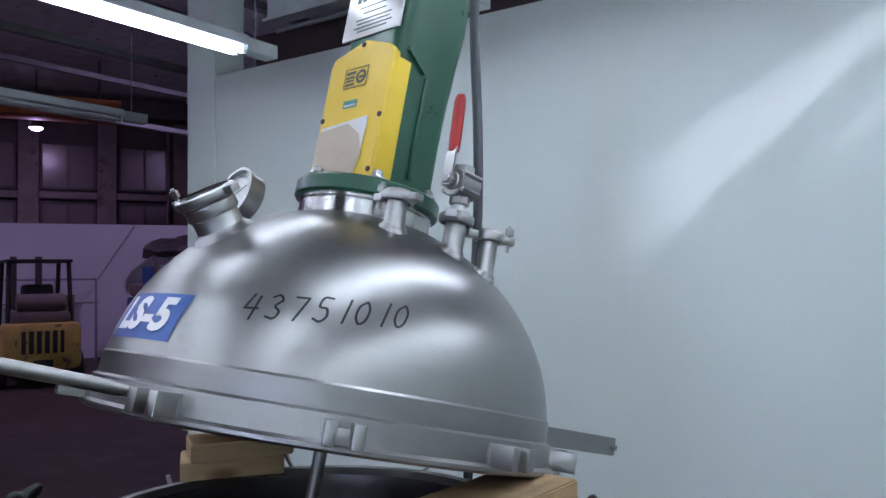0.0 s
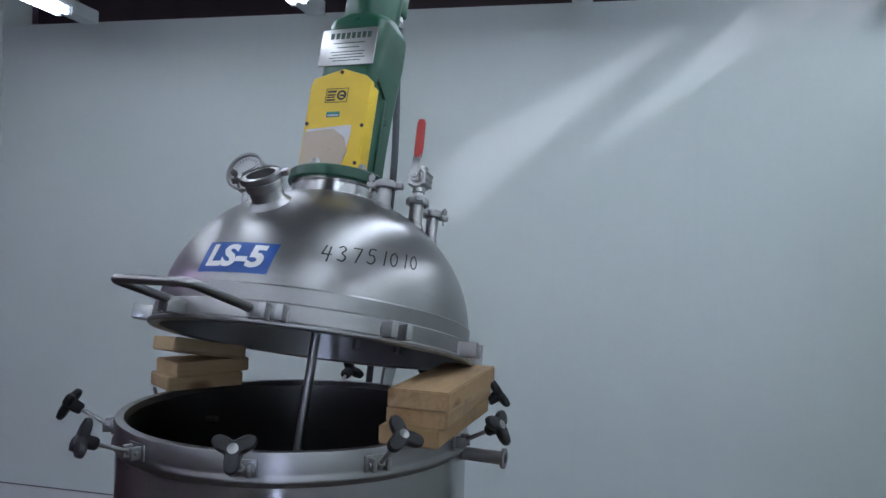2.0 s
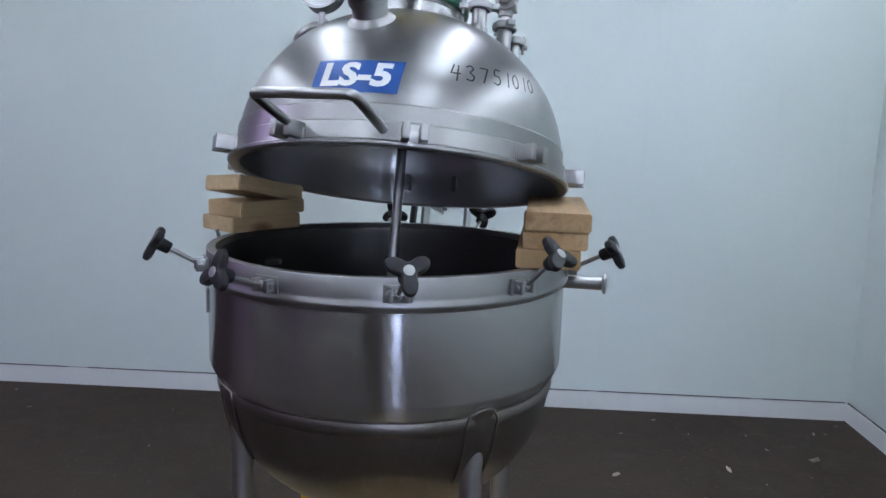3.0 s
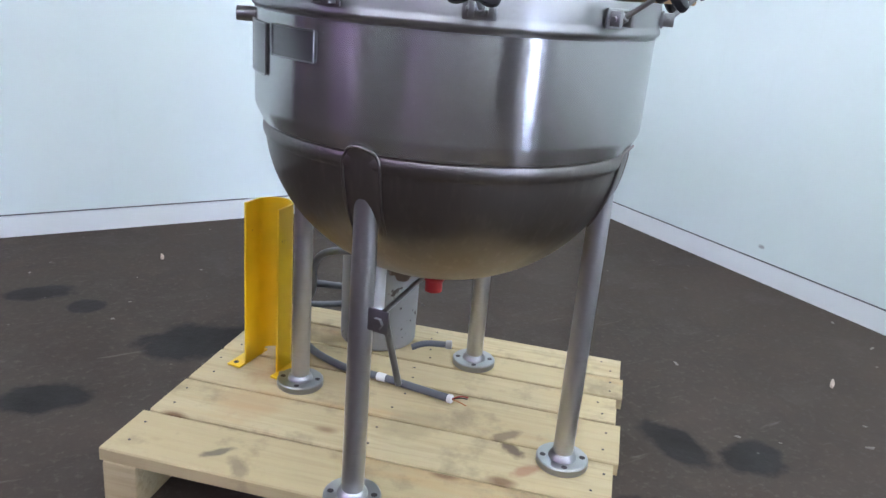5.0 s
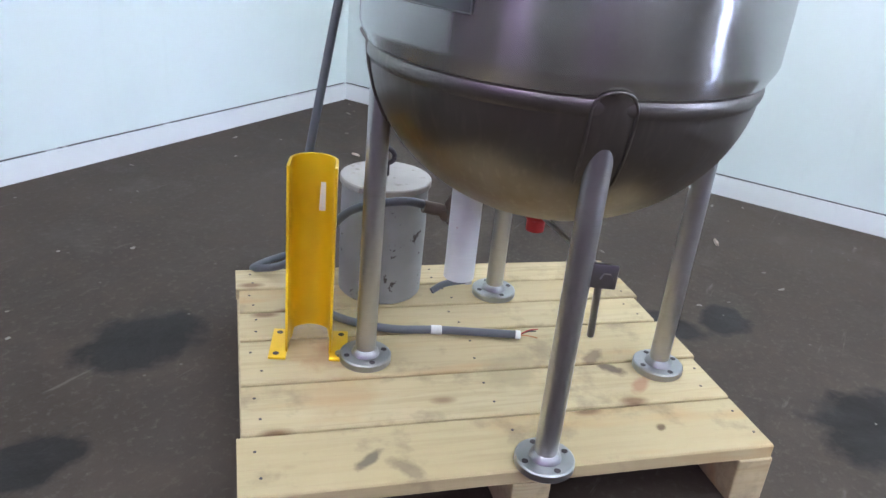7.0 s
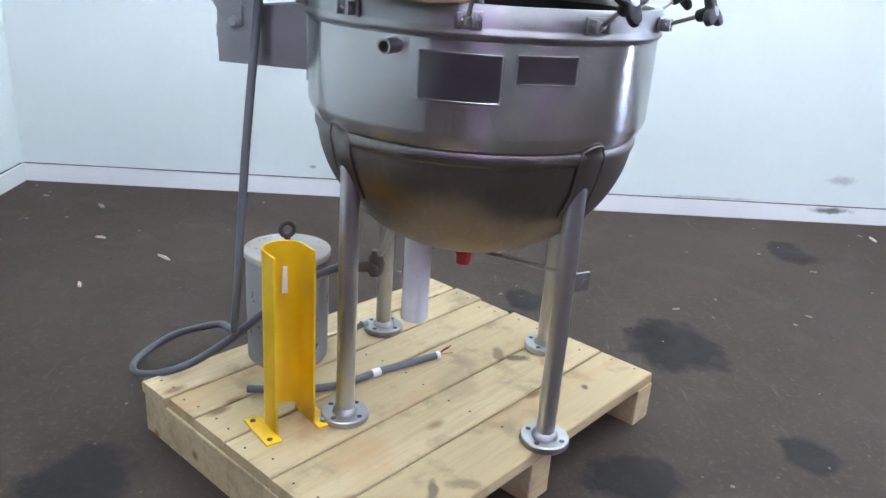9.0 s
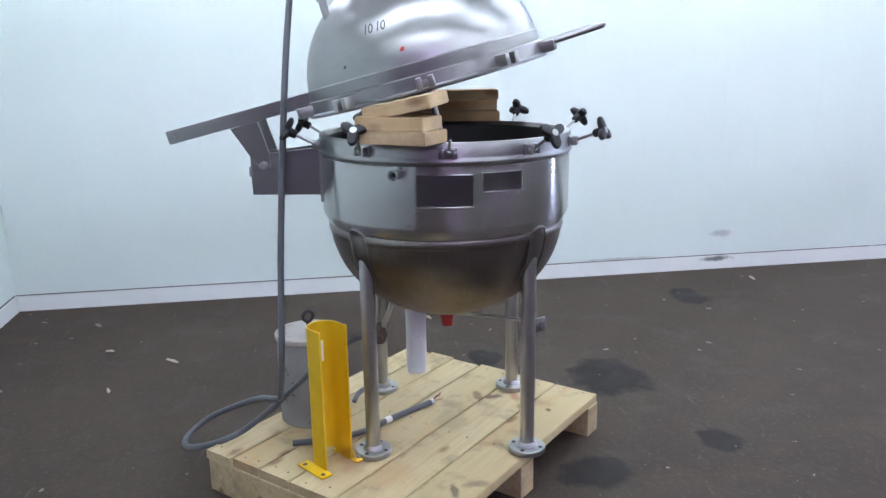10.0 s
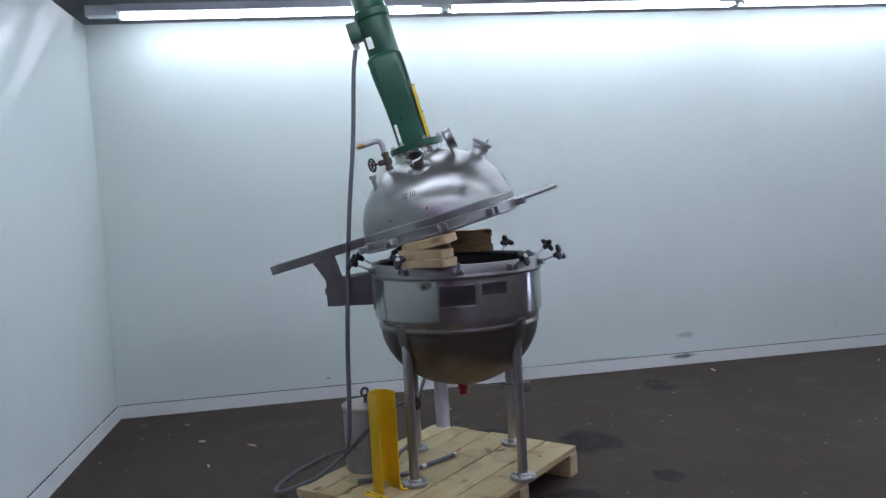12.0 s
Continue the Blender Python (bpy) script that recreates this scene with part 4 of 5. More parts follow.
handwriting("43751010", radians(28.3), radians(20.1), 0.0435, lid, 0.12)
handwriting("1010", radians(-113), radians(27), 0.032, lid, 0.0)

for a, p, w, mat in ((-96, 13, 0.0075, RED), (-125, 12, 0.0055, INK)):
    bm = bmesh.new()
    bm.faces.new([bm.verts.new(on_dome(w * math.cos(k) * (1 + 0.3 * math.sin(2 * k)), w * math.sin(k), radians(a), radians(p), 0.0012)) for k in [2 * math.pi * i / 14 for i in range(14)]])
    part("paint_spot", bm, mat, lid, "", smooth=False)

# ---- agitator drive on the lid ----
D = L @ Matrix.Translation((0, 0, -0.017))
drive = root("agitator_drive", D, "green geared agitator drive with yellow cover, bolted on the lid", "agitator")
part("mount_flange", lathe([(0.10, 0.457), (0.141, 0.457), (0.1445, 0.461), (0.1445, 0.486), (0.141, 0.490), (0.10, 0.490)], 64), GREEN, drive)
for k in range(6):
    a = radians(60 * k + 25)
    bm = lathe([(0.015, 0.490), (0.016, 0.492), (0.014, 0.496)], 20, Matrix.Translation((0.126 * math.cos(a), 0.126 * math.sin(a), 0)))
    add_lathe(bm, [(0.010, 0.496), (0.0105, 0.498), (0.0105, 0.506), (0.008, 0.508)], 6, Matrix.Translation((0.126 * math.cos(a), 0.126 * math.sin(a), 0)))
    part("flange_bolt", bm, STEEL_PART, drive)


def section(x0, x1, y0, y1, r, z, n=6):
    out = []
    for cx, cy, a0 in ((x1 - r, y1 - r, 0), (x0 + r, y1 - r, 90), (x0 + r, y0 + r, 180), (x1 - r, y0 + r, 270)):
        for k in range(n + 1):
            a = radians(a0 + 90 * k / n)
            out.append((cx + r * math.cos(a), cy + r * math.sin(a), z))
    return out


bm = bmesh.new()
secs = [section(-0.088, 0.092, -0.068, 0.092, 0.022, 0.488), section(-0.088, 0.092, -0.068, 0.093, 0.022, 0.60), section(-0.088, 0.094, -0.068, 0.098, 0.026, 0.70),
        section(-0.088, 0.098, -0.069, 0.107, 0.032, 0.80), section(-0.088, 0.102, -0.070, 0.114, 0.036, 0.875), section(-0.088, 0.102, -0.070, 0.115, 0.038, 0.952),
        section(-0.086, 0.100, -0.068, 0.112, 0.045, 0.966), section(-0.074, 0.094, -0.062, 0.098, 0.078, 0.985)]
rings = [[bm.verts.new(p) for p in s] for s in secs]
for a, b in zip(rings, rings[1:]):
    for k in range(len(a)):
        bm.faces.new((a[k], a[(k + 1) % len(a)], b[(k + 1) % len(a)], b[k]))
bm.faces.new(rings[0])
bm.faces.new(rings[-1])
part("gear_case", bm, GREEN, drive)
part("case_rib", extrude_outline([(-0.05, 0.775), (0.0, 0.742), (0.0, 0.734), (-0.05, 0.766)], 0.096, 0.1045), GREEN, drive)
part("case_rib", box(0.093, 0.008, 0.52, 0.0975, 0.02, 0.735, 0.002), GREEN, drive)
mc = Matrix.Translation((0.010, 0.018, 0))
part("motor_body", lathe([(0.080, 0.975), (0.083, 0.985), (0.083, 1.170), (0.094, 1.178), (0.096, 1.186), (0.096, 1.215), (0.088, 1.222), (0.084, 1.24), (0.084, 1.42), (0.075, 1.45), (0.03, 1.46), (0, 1.46)], 56, mc), GREEN, drive)
# yellow cover
pts = [(-0.096, 0.498), (0.092, 0.494), (0.100, 0.752), (0.078, 0.772), (0.002, 0.796), (-0.090, 0.770), (-0.097, 0.748)]
bm = extrude_outline(pts, -0.066, -0.082, 0.003)
bmesh.ops.transform(bm, matrix=Matrix(((0, 1, 0, 0), (1, 0, 0, 0), (0, 0, 1, 0), (0, 0, 0, 1))), verts=bm.verts)
cover = part("cover", bm, COVER_YELLOW, drive, "yellow sheet metal cover", smooth=False)
part("cover_side", box(0.094, -0.081, 0.50, 0.0985, -0.035, 0.745, 0.0015), COVER_YELLOW, cover)
for x, z in ((0.0, 0.784), (0.088, 0.62), (-0.088, 0.63), (0.084, 0.51)):
    part("screw", lathe([(0.0055, 0), (0.005, 0.003), (0.002, 0.004)], 10, Matrix.Translation((x, -0.0825, z)) @ Matrix.Rotation(radians(90), 4, "X")), DARK_STEEL, cover)
# labels on the cover: bars for small print
bm = box(-0.040, -0.0832, 0.692, 0.028, -0.0825, 0.734)
lb = part("warning_label", bm, COVER_YELLOW, cover)
bm = bmesh.new()
for x0, x1, z0, z1 in ((-0.041, 0.029, 0.733, 0.7345), (-0.041, 0.029, 0.6915, 0.693), (-0.041, -0.0395, 0.6915, 0.7345), (0.0275, 0.029, 0.6915, 0.7345), (-0.036, -0.008, 0.722, 0.728),
                       (-0.036, -0.010, 0.713, 0.717), (-0.036, -0.012, 0.706, 0.710), (-0.036, -0.009, 0.697, 0.702)):
    add_box(bm, x0, -0.0840, z0, x1, -0.0833, z1)
add_lathe(bm, [(0.015, 0), (0.015, 0.0007), (0.009, 0.0007), (0.009, 0)], 24, Matrix.Translation((0.010, -0.0833, 0.713)) @ Matrix.Rotation(radians(90), 4, "X"), False)
add_box(bm, 0.004, -0.0840, 0.709, 0.024, -0.0833, 0.715)
part("print_bar", bm, INK, lb)
lb = part("teal_tag", box(-0.030, -0.0832, 0.648, 0.012, -0.0825, 0.664), TEAL, cover)
part("print_bar", box(-0.027, -0.0838, 0.651, 0.009, -0.0833, 0.655), WHITE_VINYL, lb)
bm = extrude_outline([(-0.090, 0.492), (0.040, 0.500), (0.055, 0.545), (0.040, 0.585), (0.0, 0.612), (-0.090, 0.604)], -0.0850, -0.0835)
SWAP = Matrix(((0, 1, 0, 0), (1, 0, 0, 0), (0, 0, 1, 0), (0, 0, 0, 1)))
bmesh.ops.transform(bm, matrix=SWAP, verts=bm.verts)
part("torn_paper", bm, PAPER, cover, "torn tan paper tag", smooth=False)
bm = extrude_outline([(-0.02, 0.560), (0.050, 0.545), (0.057, 0.60), (0.055, 0.622), (-0.085, 0.612), (-0.085, 0.603)], -0.0848, -0.0832)
bmesh.ops.transform(bm, matrix=SWAP, verts=bm.verts)
part("white_paper", bm, PAPER_WHITE, cover, smooth=False)
# name plate with the maker's name as a plain dark band
npl = part("name_plate", box(-0.092, -0.0735, 0.812, 0.086, -0.0685, 0.928, 0.002), PLATE_SILVER, drive, "silver name plate with dark print")
bm = bmesh.new()
for k in range(8):
    add_box(bm, -0.062 + k * 0.017, -0.0742, 0.895, -0.050 + k * 0.017, -0.0736, 0.914)
for z, w in ((0.880, 0.05), (0.866, 0.035), (0.852, 0.055), (0.843, 0.05), (0.834, 0.058), (0.825, 0.045)):
    add_box(bm, -w, -0.0741, z, w, -0.0736, z + 0.003)
part("print_bar", bm, material("plate_print", (0.03, 0.07, 0.05), 0.5), npl)
bm = box(-0.03, 0.098, 1.085, 0.05, 0.165, 1.185, 0.006)
rod((0.01, 0.09, 1.14), (0.01, 0.12, 1.14), 0.03, 20, bm)
jb = part("junction_box", bm, GREEN, drive)
part("cable_gland", lathe([(0.016, 0), (0.017, 0.02), (0.013, 0.022), (0.013, 0.034)], 12, Matrix.Translation((0.028, 0.148, 1.086)) @ Matrix.Rotation(radians(166), 4, "X")), GALV, jb)
part("case_slot", box(-0.0895, 0.066, 0.512, -0.0868, 0.080, 0.605), PAPER_WHITE, drive, "pale slot in the case side")
part("case_slot", box(-0.0765, 0.055, 1.015, -0.0700, 0.085, 1.075), PLATE_SILVER, drive, "small silver plate")
part("shaft", lathe([(0.0, -0.62), (0.011, -0.618), (0.0125, -0.61), (0.0125, 0.455), (0, 0.455)], 20, None, False), STEEL_PART, drive, "round stainless stirrer shaft")

# ---- timber blocks that prop the lid ----


def timber(m, sx, sy, sz, mat, label, seed):
    bm = bmesh.new()
    bmesh.ops.create_cube(bm, size=1, matrix=Matrix.Diagonal((sx, sy, sz, 1)))
    bmesh.ops.subdivide_edges(bm, edges=[e for e in bm.edges if abs((e.verts[0].co - e.verts[1].co).x) > sx * 0.9], cuts=5)
    for v in bm.verts:
        v.co += Vector(noise.noise_vector((v.co * 9 + Vector((seed * 3.3, 0, 0))))) * 0.0018
    bmesh.ops.bevel(bm, geom=[e for e in bm.edges if len(e.link_faces) == 2 and e.calc_face_angle(0) > 1], offset=0.003, segments=2, affect="EDGES")
    ob = part("timber_block", bm, mat, None, label, m, smooth=False)
    return tagged(ob, label, "timber block", "timber blocks under the lid")


for i, (dx, dy, rot) in enumerate(((-0.016, -0.004, 4), (-0.009, 0.006, 5.5), (0.0, 0.0, 4.4))):
    timber(K @ pose(0.419 + dx, -0.005 + dy, 1.284 + 0.0205 + 0.041 * i, 0, 0, 90 + rot), 0.43, 0.140, 0.0405, BLOCK_WOOD, "rough brown timber block stacked on the kettle rim", i)
for i, (dx, dy, rot) in enumerate(((-0.012, 0.002, -4), (-0.002, 0.016, 1))):
    timber(K @ pose(-0.428 + dx, 0.132 + dy, 1.284 + 0.0205 + 0.041 * i, 0, 0, 65 + rot), 0.228, 0.142, 0.0405, BLOCK_PALE, "pale timber block stacked on the kettle rim", 5 + i)
timber(K @ pose(-0.425, 0.126, 1.397, -11.5, 0, 0) @ pose(0, 0, 0, 0, 0, 65), 0.228, 0.142, 0.0405, BLOCK_PALE, "pale timber block tilted under the lid's edge", 8)

# ---- things on the pallet ----
# yellow post protector
PP = pose(-0.262, 0.470, 0.160, 0, 0, -54)
pp = root("post_protector", PP, "yellow half-round steel post protector standing on the pallet", "post protector")
bm = bmesh.new()
n = 16
outer, inner = [], []
R0, R1 = 0.058, 0.052
path = [(-R0, -0.055), (-R0, 0.0)] + [(R0 * math.cos(radians(180 - 180 * k / n)), R0 * 0.95 * math.sin(radians(180 - 180 * k / n))) for k in range(1, n)] + [(R0, 0.0), (R0, -0.055)]
path2 = [(-R1, -0.055), (-R1, 0.0)] + [(R1 * math.cos(radians(180 - 180 * k / n)), R1 * 0.95 * math.sin(radians(180 - 180 * k / n))) for k in range(1, n)] + [(R1, 0.0), (R1, -0.055)]
for p, q in zip(path, path2):
    cut = 0.03 if abs(p[0]) < 0.05 else 0.006
    outer.append([bm.verts.new((p[0], p[1], z)) for z in (cut, 0.505)])
    inner.append([bm.verts.new((q[0], q[1], z)) for z in (cut, 0.505)])
for i in range(len(path) - 1):
    a, b, c, d = outer[i], outer[i + 1], inner[i], inner[i + 1]
    bm.faces.new((a[0], b[0], b[1], a[1]))
    bm.faces.new((c[0], d[0], d[1], c[1]))
    bm.faces.new((a[1], b[1], d[1], c[1]))
    bm.faces.new((a[0], b[0], d[0], c[0]))
for i in (0, -1):
    bm.faces.new((outer[i][0], outer[i][1], inner[i][1], inner[i][0]))
ch = part("channel", bm, YELLOW, pp)
for s in (-1, 1):
    ft = part("foot_plate", box(min(s * 0.054, s * 0.098), -0.085, 0.0015, max(s * 0.054, s * 0.098), 0.055, 0.008, 0.0015), YELLOW, pp)
    for y in (-0.066, 0.036):
        # holes are dark discs on the plate, their shade put into colour
        part("bolt_hole", lathe([(0.008, 0.0075), (0.008, 0.0086), (0.004, 0.0086)], 12, Matrix.Translation((s * 0.080, y, 0))), DARK_STEEL, ft)
    part("gusset", extrude_outline([(-0.055, 0.008), (0.02, 0.008), (-0.05, 0.06), (-0.055, 0.06)], s * 0.055 - 0.003, s * 0.055 + 0.003), YELLOW, pp)
part("tape_remnant", box(-0.007, 0.0415, 0.36, 0.014, 0.0435, 0.435, 0.0004, Matrix.Rotation(radians(3), 4, "Y")), WHITE_TAPE, pp, "scrap of white tape")
part("foot_bolt", lathe([(0.011, 0.008), (0.011, 0.016), (0.006, 0.018)], 6, Matrix.Translation((0.080, -0.062, 0))), STEEL_PART, pp)

# cement weight with an eye bolt
wt = root("lifting_weight", pose(0.122, 0.524, 0.160), "grey cement cylinder with a lifting eye, stained with dark spatter", "weight")
part("body", lathe([(0.118, 0.0), (0.123, 0.006), (0.125, 0.20), (0.124, 0.334), (0.122, 0.338)], 48), CEMENT, wt)
part("top_disc", lathe([(0.128, 0.336), (0.131, 0.340), (0.131, 0.352), (0.128, 0.356), (0, 0.357)], 48), CEMENT_TOP, wt, "pale disc on top")
bm = rod((0, 0, 0.355), (0, 0, 0.395), 0.0085, 12)
sweep([(0.021 * math.cos(radians(20 * k)), 0, 0.415 + 0.021 * math.sin(radians(20 * k))) for k in range(19)], 0.0075, 10, bm)
part("eye_bolt", bm, DARK_STEEL, wt, "dark steel eye bolt", Matrix.Rotation(radians(-65), 4, "Z"))

# power cable from the drive down to a loop on the floor and back to the trap
wl = lambda p: tuple(K @ Vector(p))
top = tuple(D @ Vector((0.036, 0.157, 1.055)))
pts = [top, wl((0.030, 0.482, 2.28)), wl((0.016, 0.505, 1.95)), wl((-0.045, 0.545, 1.55)), wl((-0.092, 0.572, 1.18)), wl((-0.150, 0.588, 0.85)), wl((-0.212, 0.592, 0.55)),
       wl((-0.222, 0.604, 0.39)), (-0.085, 0.645, 0.335), (0.119, 0.73, 0.25), (0.263, 0.841, 0.16), (0.336, 0.948, 0.09), (0.303, 1.028, 0.045), (0.199, 1.04, 0.05), (0.075, 0.985, 0.09),
       (-0.046, 0.871, 0.165), (-0.04, 0.78, 0.2), (-0.054, 0.676, 0.28), (-0.078, 0.607, 0.35), (-0.11, 0.53, 0.43), (-0.105, 0.455, 0.500), (-0.05, 0.345, 0.535), (0.015, 0.292, 0.512)]
cb = root("power_cable", None, "grey power cable hanging from the drive, looped on the floor", "cable")
part("jacket", sweep(smooth_path(pts, 10), 0.0115, 12), GREY_RUBBER, cb)
part("connector", rod((-0.012, 0.312, 0.520), (0.035, 0.272, 0.505), 0.017, 12), BRONZE, cb)
cc = root("cut_cable", None, "grey cable with bare wire ends lying on the pallet", "cable")
pts = [(-0.13, 0.60, 0.175), (-0.135, 0.52, 0.178), (-0.12, 0.43, 0.175), (-0.075, 0.33, 0.172), (-0.005, 0.24, 0.173), (0.06, 0.14, 0.174), (0.118, 0.045, 0.176)]
part("jacket", sweep(smooth_path(pts, 8), 0.0115, 12), GREY_RUBBER, cc)
part("tape_band", rod((-0.014, 0.252, 0.173), (0.004, 0.227, 0.173), 0.0128, 14), WHITE_TAPE, cc)
part("tape_band", rod((0.112, 0.055, 0.176), (0.119, 0.042, 0.176), 0.0126, 14), WHITE_TAPE, cc)
for k, (dx, dy, dz) in enumerate(((0.03, -0.035, 0.012), (0.022, -0.045, -0.002), (0.04, -0.022, 0.004), (0.03, -0.04, 0.02))):
    part("wire", sweep(smooth_path([(0.118, 0.045, 0.176), (0.118 + dx * 0.5, 0.045 + dy * 0.5, 0.178 + dz * 0.7), (0.118 + dx, 0.045 + dy, 0.176 + dz)], 4), 0.0017, 6), (BLACK, COPPER, DARK_STEEL, RED)[k], cc)
hs = root("hose_stub", None, "short grey hose end with a metal fitting behind the weight", "hose")
part("hose", sweep(smooth_path([(0.16, 0.36, 0.185), (0.20, 0.34, 0.20), (0.25, 0.30, 0.205)], 5), 0.010, 10), GREY_RUBBER, hs)
part("fitting", lathe([(0.013, 0), (0.014, 0.004), (0.014, 0.018), (0.008, 0.018), (0.008, 0.005)], 14, Matrix.Translation((0.25, 0.30, 0.205)) @ Vector((0.05, -0.04, 0.005)).to_track_quat("Z", "Y").to_matrix().to_4x4()), GALV, hs)

# ---- grit and scraps on the floor ----
rng = random.Random(11)
bm = bmesh.new()
for k in range(300):
    x, y = rng.uniform(-4.2, 2.25), rng.uniform(-4.5, 2.3)
    if abs(x) < 0.9 and abs(y - 0.1) < 0.9:
        continue
    s = rng.uniform(0.003, 0.009) * (1 if rng.random() < 0.93 else 2.4)
    m = pose(x, y, s * 0.25, rng.uniform(-15, 15), rng.uniform(-15, 15), rng.uniform(0, 360)) @ Matrix.Diagonal((s * rng.uniform(0.8, 2.6), s, s * 0.4, 1))
    vs = [bm.verts.new(m @ Vector(p)) for p in ((-1, -0.6, -.5), (0.9, -0.8, -.5), (1, 0.5, -.5), (-0.5, 0.9, -.5), (-0.6, -0.4, .5), (0.6, -0.3, .5), (0.5, 0.4, .5), (-0.4, 0.5, .5))]
    for f in ((0, 1, 5, 4), (1, 2, 6, 5), (2, 3, 7, 6), (3, 0, 4, 7), (4, 5, 6, 7)):
        bm.faces.new([vs[i] for i in f])
grit = part("floor_grit", bm, make_paint("pale_chips", (0.20, 0.18, 0.155), 0.8, (0.08, 0.07, 0.06), 0.55, 3), None, smooth=False)
tagged(grit, "pale chips and grit scattered over the dark floor", "debris", kind="stuff")
for x, y, a, w in ((1.657, -0.164, 30, 0.035), (-0.289, 1.889, 80, 0.03), (1.238, 1.26, 60, 0.05), (2.027, -2.511, 10, 0.04), (1.45, 1.62, 100, 0.03), (0.9, 1.5, 20, 0.025)):
    m = pose(x, y, 0.004, 6, -8, a)
    bm = bmesh.new()
    pts = [(-w, -0.008), (-0.2 * w, -0.014), (w, -0.006), (0.8 * w, 0.008), (-0.3 * w, 0.012), (-w * 0.9, 0.006)]
    lo = [bm.verts.new((px * 0.8, py * 0.6, 0.0)) for px, py in pts]
    hi = [bm.verts.new((px * 0.74, py * 0.54, 0.006 + 0.004 * (i % 2))) for i, (px, py) in enumerate(pts)]
    bm.faces.new(hi)
    bm.faces.new(lo)
    for i in range(6):
        bm.faces.new((lo[i], lo[(i + 1) % 6], hi[(i + 1) % 6], hi[i]))
    tagged(part("wood_chip", bm, PAPER, None, m=m, smooth=False), "pale splinter lying on the dark floor", "debris", "scraps on the floor")

# ---- the hall beyond the column ----
FW = pose(1.05, -1.0, 0, 0, 0, 59.3)


def far_structure(name, bm, mat, label):
    ob = part(name, bm, mat, None, label, FW, smooth=False)
    ob["kind"] = "structure"
    return ob


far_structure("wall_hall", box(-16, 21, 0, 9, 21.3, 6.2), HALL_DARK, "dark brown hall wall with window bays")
LILAC = make_wall("lilac_partition", (0.62, 0.60, 0.66))
far_structure("partition", box(-2.35, 18.2, 0, 6, 18.32, 2.85), LILAC, "low white partition in the hall")
PILASTER = make_paint("pilaster_paint", (0.13, 0.10, 0.10), 0.7, (0.08, 0.06, 0.06), 0.6, 3)
GLASS_DIM = material("dusty_dark_pane", (0.115, 0.085, 0.095), 0.25)
for x in (-4.9, -3.05, -1.30, 0.42, 2.2, 3.9):
    far_structure("pilaster", box(x - 0.22, 20.82, 0, x + 0.22, 20.998, 5.6, 0.01), PILASTER, "brown pilaster between window bays")
for i, x in enumerate((-3.95, -2.18, -0.44, 1.3, 3.05)):
    w = root("window_bay", FW @ pose(x, 20.99, 0), "dark steel window in the hall wall with dusty panes", "window", "hall windows")
    w["kind"] = "structure"
    for z0, z1 in ((2.3, 3.55), (3.85, 5.0)):
        fr = bmesh.new()
        for a, b, c, d in ((-0.62, z0, 0.62, z0 + 0.06), (-0.62, z1 - 0.06, 0.62, z1), (-0.62, z0, -0.56, z1), (0.56, z0, 0.62, z1), (-0.03, z0, 0.03, z1)):
            add_box(fr, a, -0.06, b, c, -0.001, d)
        part("window_frame", fr, DARK_STEEL, w)
        for s in (-1, 1):
            part("pane", box(min(s * 0.03, s * 0.56), -0.03, z0 + 0.06, max(s * 0.03, s * 0.56), -0.015, z1 - 0.06), GLASS_DIM, w)
    part("window_sill", box(-0.66, -0.16, 3.62, 0.66, 0.0, 3.78, 0.01), PILASTER, w)
far_structure("wall_pipe", sweep(round_corners([(1.85, 20.8, 5.5), (1.85, 20.8, 3.0), (2.4, 20.8, 3.0)], 0.1), 0.04, 10), PILASTER, "brown pipe on the hall wall")
far_structure("hall_beam", box(-16, 20.2, 5.6, 9, 20.8, 6.0), DARK_STEEL, "dark beam under the roof")

# orange hoist beam and the hall lamps: one small lamp, four unseen ones added to light the hall
hoist = tagged(part("hoist_beam", box(-2.3, 17.2, 4.95, 0.6, 17.9, 5.35, 0.02), make_paint("orange_paint", (0.40, 0.12, 0.03), 0.6), None, m=FW), "orange painted hoist beam under the roof", "hoist beam")
part("hoist_hanger", rod((-1.9, 17.5, 5.35), (-1.9, 17.5, 6.2), 0.03), DARK_STEEL, hoist)
part("hoist_hanger", rod((0.2, 17.5, 5.35), (0.2, 17.5, 6.2), 0.03), DARK_STEEL, hoist)
for x, y, z, r in ((-1.02, 18.6, 4.92, 0.13), (-5.5, 11, 5.5, 0.26), (-6.5, 17, 5.5, 0.26), (2.6, 13.5, 5.6, 0.26), (-12, 6, 5.5, 0.26)):
    hl = root("bay_and_fill_lamp", FW @ pose(x, y, z), "bright high-bay lamp in the hall; the four large ones are added, unseen", "lamp", "hall lamps")
    part("lens", lathe([(0, -0.06), (r * 0.6, -0.05), (r, 0.0)], 20, None, False), HALL_LAMP, hl)
    part("shade", lathe([(r * 1.05, 0.0), (r * 0.9, 0.12), (r * 0.3, 0.26), (0.03, 0.30)], 20, None, False), DARK_STEEL, hl)
    part("hanger_rod", rod((0, 0, 0.28), (0, 0, 6.2 - z), 0.015, 8), DARK_STEEL, hl)

